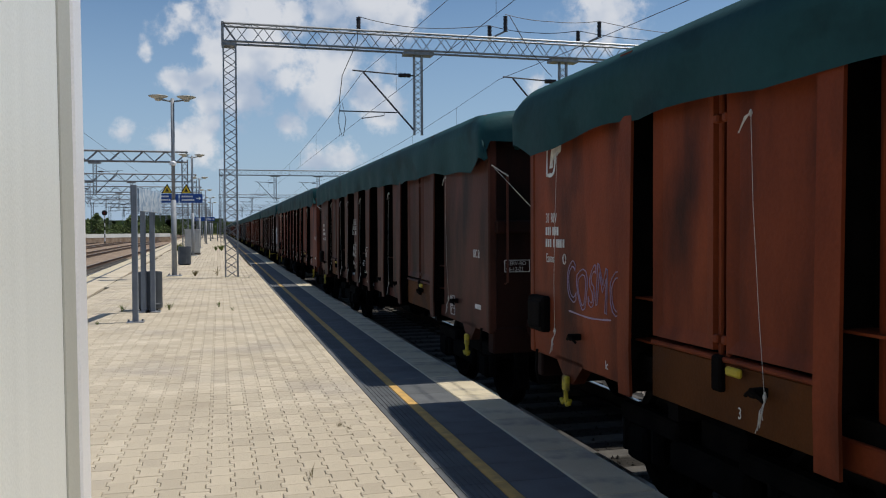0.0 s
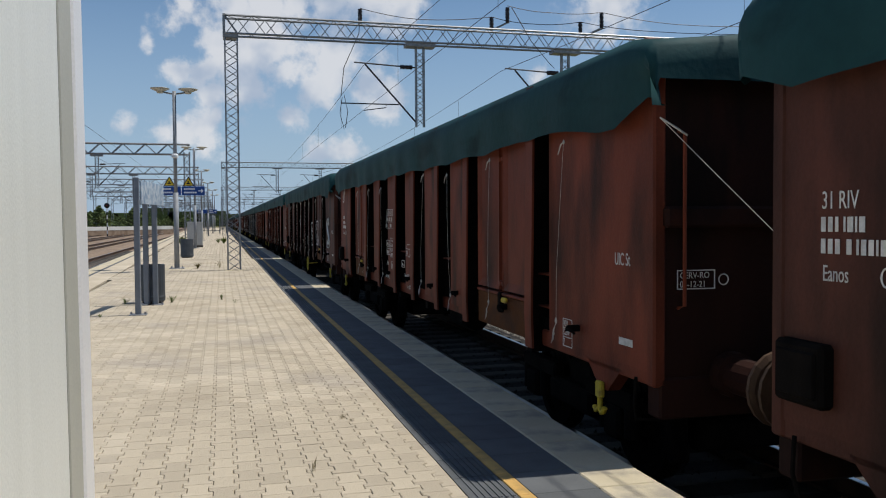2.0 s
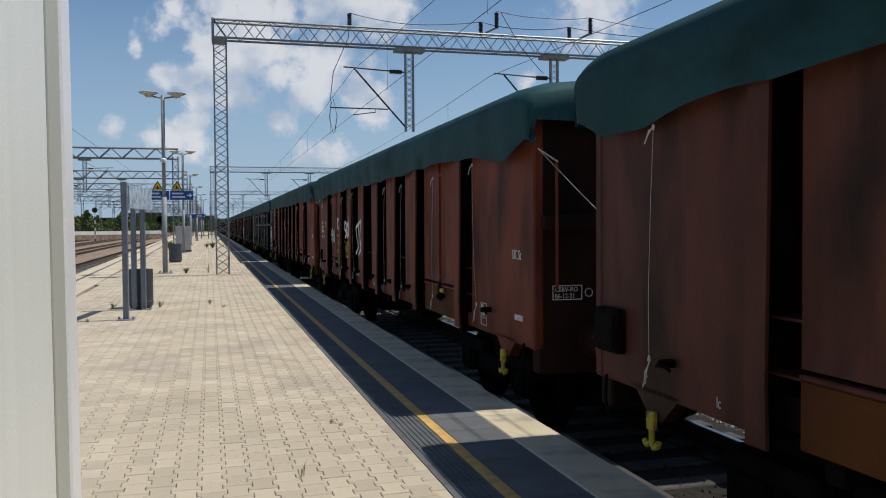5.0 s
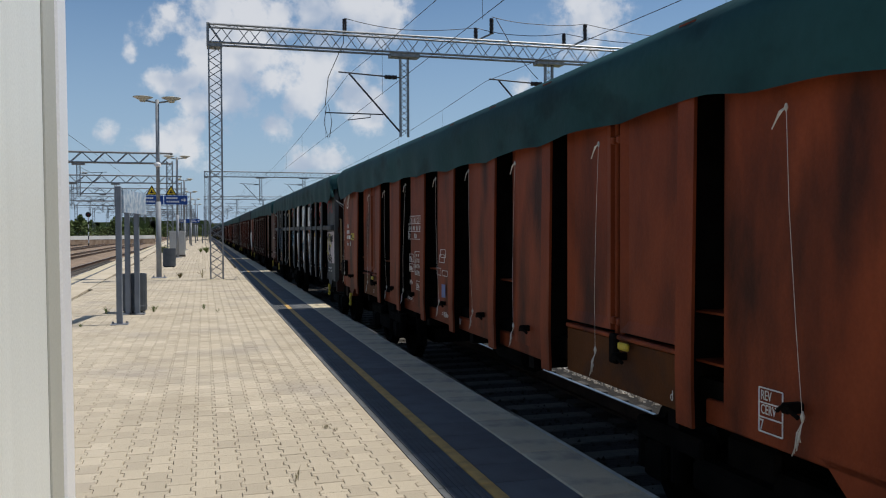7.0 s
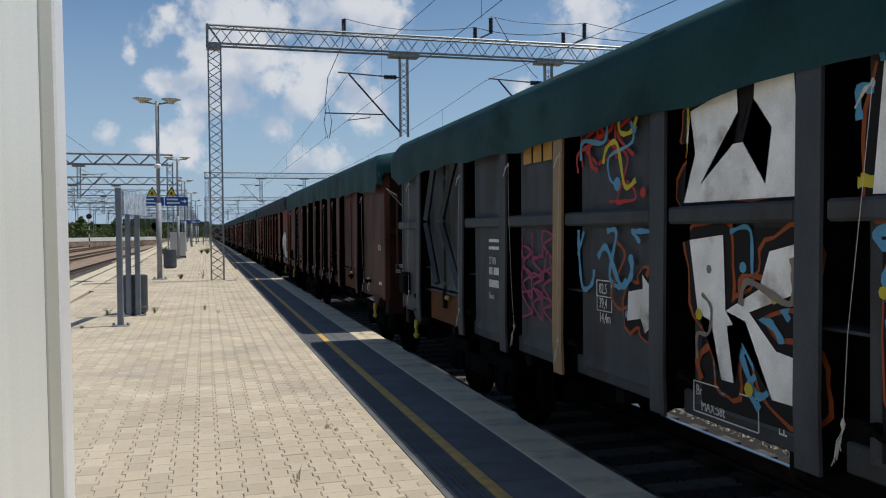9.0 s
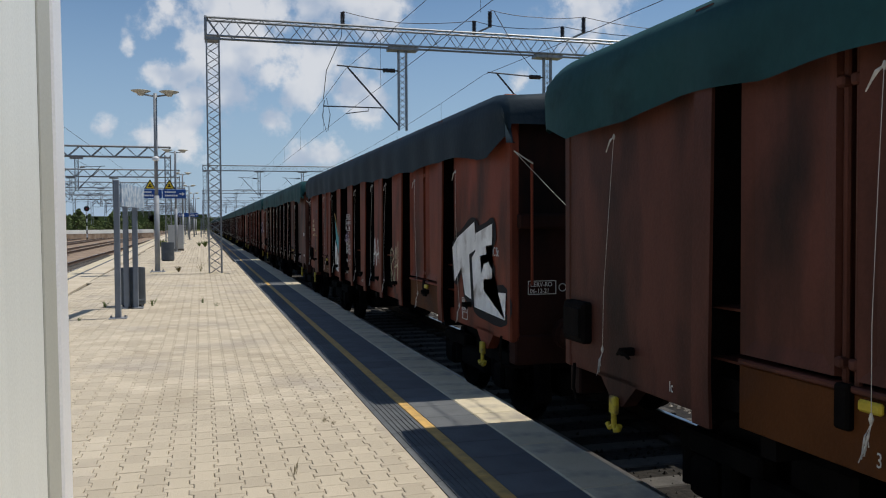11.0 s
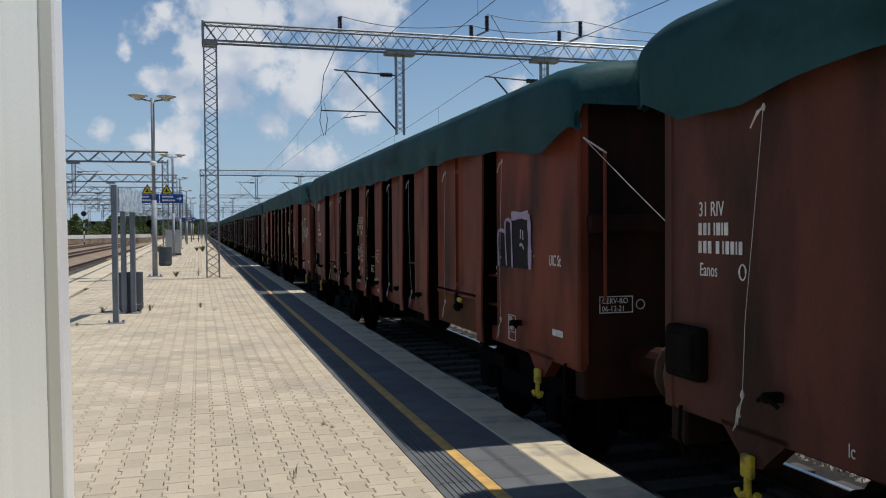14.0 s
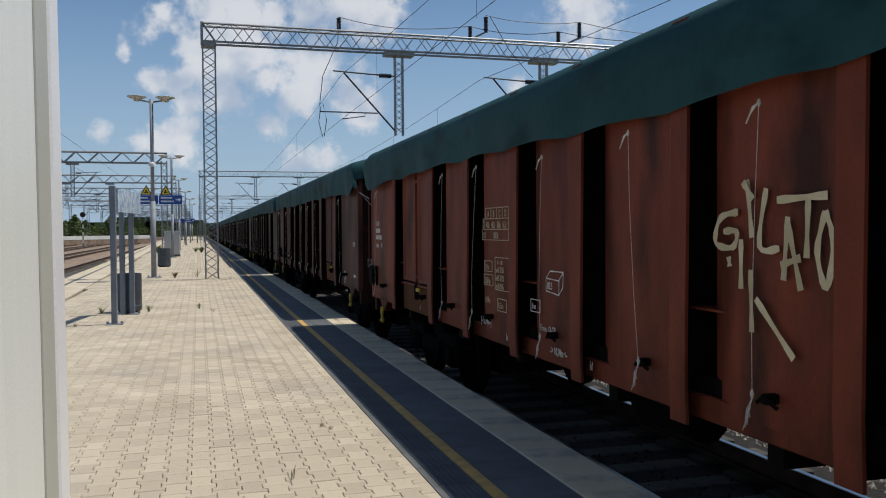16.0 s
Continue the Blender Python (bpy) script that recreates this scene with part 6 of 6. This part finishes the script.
def litter_bin(x, y, r=.2, h=.78):
    b = thing("litter_bin", "dark grey round steel litter bin on the platform", "litter bin", group="litter bins", at=pose(x, y, 0))
    bm = bmesh.new()
    lathe(bm, [(r * .9, .03), (r, .05), (r, h - .03), (r * .98, h), (r * .9, h), (r * .88, h - .06), (.02, h - .08)], None, 24)
    part("shell", bm, M["bin"], b, smooth=False)
    bm = bmesh.new()
    lathe(bm, [(r * 1.01, .10), (r * 1.03, .105), (r * 1.03, .135), (r * 1.01, .14)], None, 24)
    part("band", bm, M["bin"], b)
    bm = bmesh.new()
    lathe(bm, [(r * .8, 0), (r * .85, .01), (r * .85, .04)], None, 20)
    part("base", bm, M["under"], b)


litter_bin(-1.265, 16.97, .225, .73)
litter_bin(-1.42, 38.2, .27, .80)


def direction_sign():
    s = thing("direction_sign", "blue station sign with white arrow and lines of text", "sign", at=pose(-1.47, 51.28, .1))
    for a, b in ((-2.0, -.72), (-.68, .60)):
        bm = bmesh.new()
        box(bm, a, b, -.06, 0, 2.98, 3.50, .01)
        pl = part("sign_panel", bm, M["sign_blue"], s)
        bm = bmesh.new()
        for z, wd in ((3.30, .62), (3.10, .72)):
            u = a + .12
            for k in range(6):
                box(bm, u, u + wd / 7, -.068, -.06, z, z + .09)
                u += wd / 6
        part("text_bars", bm, M["sign_white"], pl)
    bm = bmesh.new()
    box(bm, .24, .44, -.07, -.06, 3.21, 3.27)
    bm.faces.new([bm.verts.new(p) for p in ((.40, -.07, 3.12), (.54, -.07, 3.24), (.40, -.07, 3.36))])
    part("arrow", bm, M["sign_white"], s)
    for x in (-1.35, -.30):
        bm = bmesh.new()
        f = [(x - .32, 3.52), (x + .32, 3.52), (x, 4.08)]
        o = [bm.verts.new((a, -.05, b)) for a, b in f]
        i = [bm.verts.new((a, -.02, b)) for a, b in f]
        bm.faces.new(o)
        bm.faces.new(i[::-1])
        for k in range(3):
            bm.faces.new((o[k], i[k], i[(k + 1) % 3], o[(k + 1) % 3]))
        tr = part("warning_triangle", bm, M["black"], s)
        bm = bmesh.new()
        bm.faces.new([bm.verts.new((x + a, -.056, 3.56 + b)) for a, b in ((-.24, 0), (.24, 0), (0, .42))])
        yl = part("triangle_face", bm, M["sign_yellow"], tr)
        bm = bmesh.new()
        box(bm, x - .11, x + .11, -.062, -.058, 3.62, 3.68)
        box(bm, x - .05, x + .03, -.062, -.058, 3.68, 3.80)
        part("triangle_symbol", bm, M["black"], yl)
    bm = bmesh.new()
    for x in (-1.7, .05):
        box(bm, x - .03, x + .03, 0, .3, 3.05, 3.12)
    part("bracket", bm, M["steel"], s)
    return s


ds = direction_sign()
far_sign = copy_thing(ds, pose(-1.05, 117.8, -.3))
for o in [o for o in far_sign.children if o.name.startswith("warning_triangle")]:
    for c in list(o.children_recursive):
        bpy.data.objects.remove(c)
    bpy.data.objects.remove(o)

bm = bmesh.new()
c = thing("equipment_cabinet", "light grey steel equipment cabinet on the platform", "cabinet", at=pose(-1.52, 53.5, 0))
box(bm, -.45, .45, 0, .4, .12, 1.5, .015)
part("body", bm, M["cabinet"], c)
bm = bmesh.new()
box(bm, -.41, -.01, -.015, 0, .18, 1.44, .006)
part("door", bm, M["cabinet"], c)
bm = bmesh.new()
box(bm, .01, .41, -.015, 0, .18, 1.44, .006)
part("door", bm, M["cabinet"], c)
bm = bmesh.new()
box(bm, -.48, .48, -.03, .43, 1.5, 1.55, .01)
part("roof", bm, M["cabinet"], c)
bm = bmesh.new()
box(bm, -.46, .46, -.01, .41, 0, .12)
part("plinth", bm, M["sleeper"], c)

# fence and sheds that close the platform far off
for k, (x, y, w, h) in enumerate(((-.9, 112, 1.6, 2.4), (.3, 120, .9, 1.2), (-2.2, 118, 1.3, 1.6), (.9, 150, 2.0, 1.4))):
    f = thing("platform_shelter", "small dark shelter frame far along the platform", "shelter", group="far shelters", at=pose(x, y, 0))
    for a in (-w / 2, w / 2):
        bm = bmesh.new()
        box(bm, a - .05, a + .05, -.05, .05, 0, h)
        part("post", bm, M["post_grey"], f)
    bm = bmesh.new()
    box(bm, -w / 2 - .1, w / 2 + .1, -.6, .6, h, h + .08)
    part("roof", bm, M["bin"], f)
    bm = bmesh.new()
    box(bm, -w / 2, w / 2, -.2, .2, .40, .46)
    part("bench", bm, M["bin"], f)


def signal(x, y):
    s = thing("railway_signal", "tall railway signal with black lamp head on a striped post", "signal", at=pose(x, y, -.9))
    for k in range(8):
        bm = bmesh.new()
        box(bm, -.08, .08, -.08, .08, k * .6, k * .6 + .6)
        part("post_band", bm, M["sign_white" if k % 2 else "black"], s)
    bm = bmesh.new()
    lathe(bm, [(.02, 0), (.40, .05), (.44, .2), (.40, .35), (.02, .4)], Matrix.Translation((0, .2, 5.2)) @ pose(0, 0, 0, 90, 0, 0), 14)
    part("signal_head", bm, M["black"], s)
    bm = bmesh.new()
    lathe(bm, [(.09, 0), (.09, .02)], Matrix.Translation((0, -.24, 5.2)) @ pose(0, 0, 0, 90, 0, 0), 12)
    part("lens", bm, M["signal_red"], s, "red signal lens")


M["signal_red"] = paint("red_signal_lens", (0.35, 0.01, 0.01), 0.2)
signal(-17.76, 146.5)


# ---- white cabin beside the camera ----
cabin = thing("kiosk_wall", "white metal cabin wall with a rounded corner profile", "cabin wall", kind="structure", at=pose(-.30, 0, 1.5, 0, -.4, 0))
for nm, y0, y1, out, mat, bev in (("wall_sheet", -4.0, 1.818, 0, "panel", 0), ("seam", 1.8185, 1.828, -.004, "seal", 0),
                                  ("trim_strip", 1.8285, 1.975, .002, "panel_trim", .003), ("corner_profile", 1.9755, 2.112, .006, "profile", .012)):
    bm = bmesh.new()
    box(bm, -.06, out, y0, y1, -1.5, 1.6, bev)
    part(nm, bm, M[mat], cabin)
bm = bmesh.new()
box(bm, -1.6, -.061, -4.0, 2.10, -1.5, 1.6)
part("cabin_body", bm, M["panel"], cabin)


# ---- plants ----
def weed_mesh(seed, n, h, mat):
    rng = random.Random(seed)
    bm = bmesh.new()
    for k in range(n):
        a, l = rng.uniform(0, 6.28), h * rng.uniform(.5, 1.1)
        out = rng.uniform(.2, 1.3) * l
        b = Vector((rng.uniform(-.02, .02), rng.uniform(-.02, .02), 0))
        m = b + Vector((math.cos(a) * out * .5, math.sin(a) * out * .5, l * .65))
        e = b + Vector((math.cos(a) * out, math.sin(a) * out, l))
        s = Vector((-math.sin(a), math.cos(a), 0)) * h * .025
        v = [bm.verts.new(p) for p in (b - s * .4, b + s * .4, m + s, e, m - s)]
        bm.faces.new((v[0], v[1], v[2], v[4]))
        bm.faces.new((v[2], v[3], v[4]))
    return mesh_of("weed", bm, mat)


for k, (x, y, h, n, mt) in enumerate(((.89, 6.5, .05, 26, "dry_weed"), (.95, 6.4, .04, 14, "dry_weed"), (.52, 5.15, .12, 5, "dry_weed"), (-.92, 16.9, .2, 22, "weed"), (-1.75, 16.8, .2, 18, "weed"),
                                      (-.75, 29.0, .28, 60, "dry_weed"), (.0, 17.2, .18, 8, "weed"), (.25, 16.4, .14, 8, "weed"), (-.05, 29.0, .4, 6, "dry_weed"),
                                      (-1.9, 14.6, .1, 20, "weed"), (.2, 62, .7, 60, "weed"), (-.2, 64, .5, 50, "weed"), (1.2, 44, .12, 10, "weed"), (-2.6, 60, .9, 80, "weed"), (1.5, 16.5, .05, 14, "dry_weed"))):
    ob = new("weed", weed_mesh(k, n * 2, h * .7, M[mt]))
    ob.location = (x, y, 0)
    tagged(ob, "small dry weed growing between the paving blocks" if mt == "dry_weed" else "green weed tuft growing between the paving blocks", "weed", "weeds")


def tree(seed, x, y, h, spread):
    rng = random.Random(seed)
    t = thing("tree", "dense dark green broadleaf tree beyond the yard", "tree", group="far trees", at=pose(x, y, -.95))
    bm = bmesh.new()
    tube(bm, [(0, 0, 0), (.1, .05, h * .3), (0, 0, h * .6)], h * .03, 7, h * .012)
    for k in range(5):
        a = k * 1.3
        tube(bm, [(0, 0, h * .3), (math.cos(a) * spread * .4, math.sin(a) * spread * .4, h * .6)], h * .012, 5, h * .004)
    part("trunk", bm, M["bark"], t)
    verts, faces = [], []
    for k in range(900):
        a, b = rng.uniform(0, 6.28), rng.random()
        zz = h * (.12 + .88 * b)
        rr = spread * math.sqrt(rng.random()) * math.sin(math.pi * min(1, .25 + .75 * b) ** .8) * (.8 + .3 * math.sin(a * 3 + seed))
        c = Vector((rr * math.cos(a), rr * math.sin(a), zz))
        o = len(verts)
        s = rng.uniform(.25, .6) * h / 8
        u, v = Vector((rng.uniform(-1, 1), rng.uniform(-1, 1), rng.uniform(-.6, .6))).normalized() * s, Vector((rng.uniform(-1, 1), rng.uniform(-1, 1), rng.uniform(-1, 1))).normalized() * s
        verts += [tuple(c - u), tuple(c + v * .6), tuple(c + u), tuple(c - v * .6)]
        faces.append((o, o + 1, o + 2, o + 3))
    me = bpy.data.meshes.new("crown")
    me.from_pydata(verts, [], faces)
    me.materials.append(M["leaf"])
    ob = new("crown", me)
    ob.parent = t
    return t


base_trees = [tree(s, 0, 0, h, sp) for s, h, sp in ((1, 5, 3.0), (2, 6, 3.4), (3, 4.2, 3.0))]
rng = random.Random(5)
for k in range(90):
    x, y = -17 - 60 * rng.random(), 190 + 120 * rng.random()
    if k % 4 == 0:
        x, y = -12 + rng.uniform(-14, 30), 330 + rng.uniform(0, 90)
    m = pose(x, y, -.95, 0, 0, rng.uniform(0, 360))
    if k < 3:
        base_trees[k].matrix_basis = m
    else:
        copy_thing(base_trees[k % 3], m)

bm = bmesh.new()
wv = random.Random(2)
for k in range(60):
    x = -420 + k * 15
    box(bm, x, x + 18, 520, 540, -1, 7 + wv.uniform(-2, 3.5))
tagged(part("backdrop", bm, M["leaf"]), "far dark belt of woods along the horizon", "woods", kind="stuff")

bm = bmesh.new()
q = [bm.verts.new(p) for p in ((-62, 95, -1), (-9, 172, -1), (-9.4, 172.3, -1), (-62.4, 95.3, -1), (-62, 95, .2), (-9, 172, .2), (-9.4, 172.3, .2), (-62.4, 95.3, .2))]
for f in ((0, 1, 5, 4), (1, 2, 6, 5), (2, 3, 7, 6), (3, 0, 4, 7), (4, 5, 6, 7)):
    bm.faces.new([q[k] for k in f])
yard = tagged(part("yard_wall", bm, M["ballast_far"]), "long low wall with a pale coping beyond the tracks", "wall", kind="structure")
bm = bmesh.new()
q = [bm.verts.new((x, y, z)) for z in (.2, .85) for x, y in ((-62.03, 94.97), (-8.97, 171.97), (-9.43, 172.33), (-62.43, 95.33))]
for f in ((0, 1, 5, 4), (1, 2, 6, 5), (2, 3, 7, 6), (3, 0, 4, 7), (4, 5, 6, 7), (3, 2, 1, 0)):
    bm.faces.new([q[k] for k in f])
part("wall_coping", bm, M["wall_white"], yard)


# ---- what moves ----
def motions():
    step = [i * 0.5 for i in range(33)]
    for i, w in enumerate(WAGONS):
        off = (i - 1) * PITCH - HALF
        walk(w, [(t, pose(TRACK_X, far_end(t) + off, RAIL)) for t in step])
    # wheels roll without slipping
    fine = [i / 30 for i in range(481)]
    for wheels in WHEELS:
        for ob in wheels:
            x, y, z = ob.location
            rows = []
            for t in fine:
                a = math.degrees((far_end(0) - far_end(t)) / 0.46)
                rows.append((t, pose(x, y, z, a)))
            walk(ob, rows)


motions()
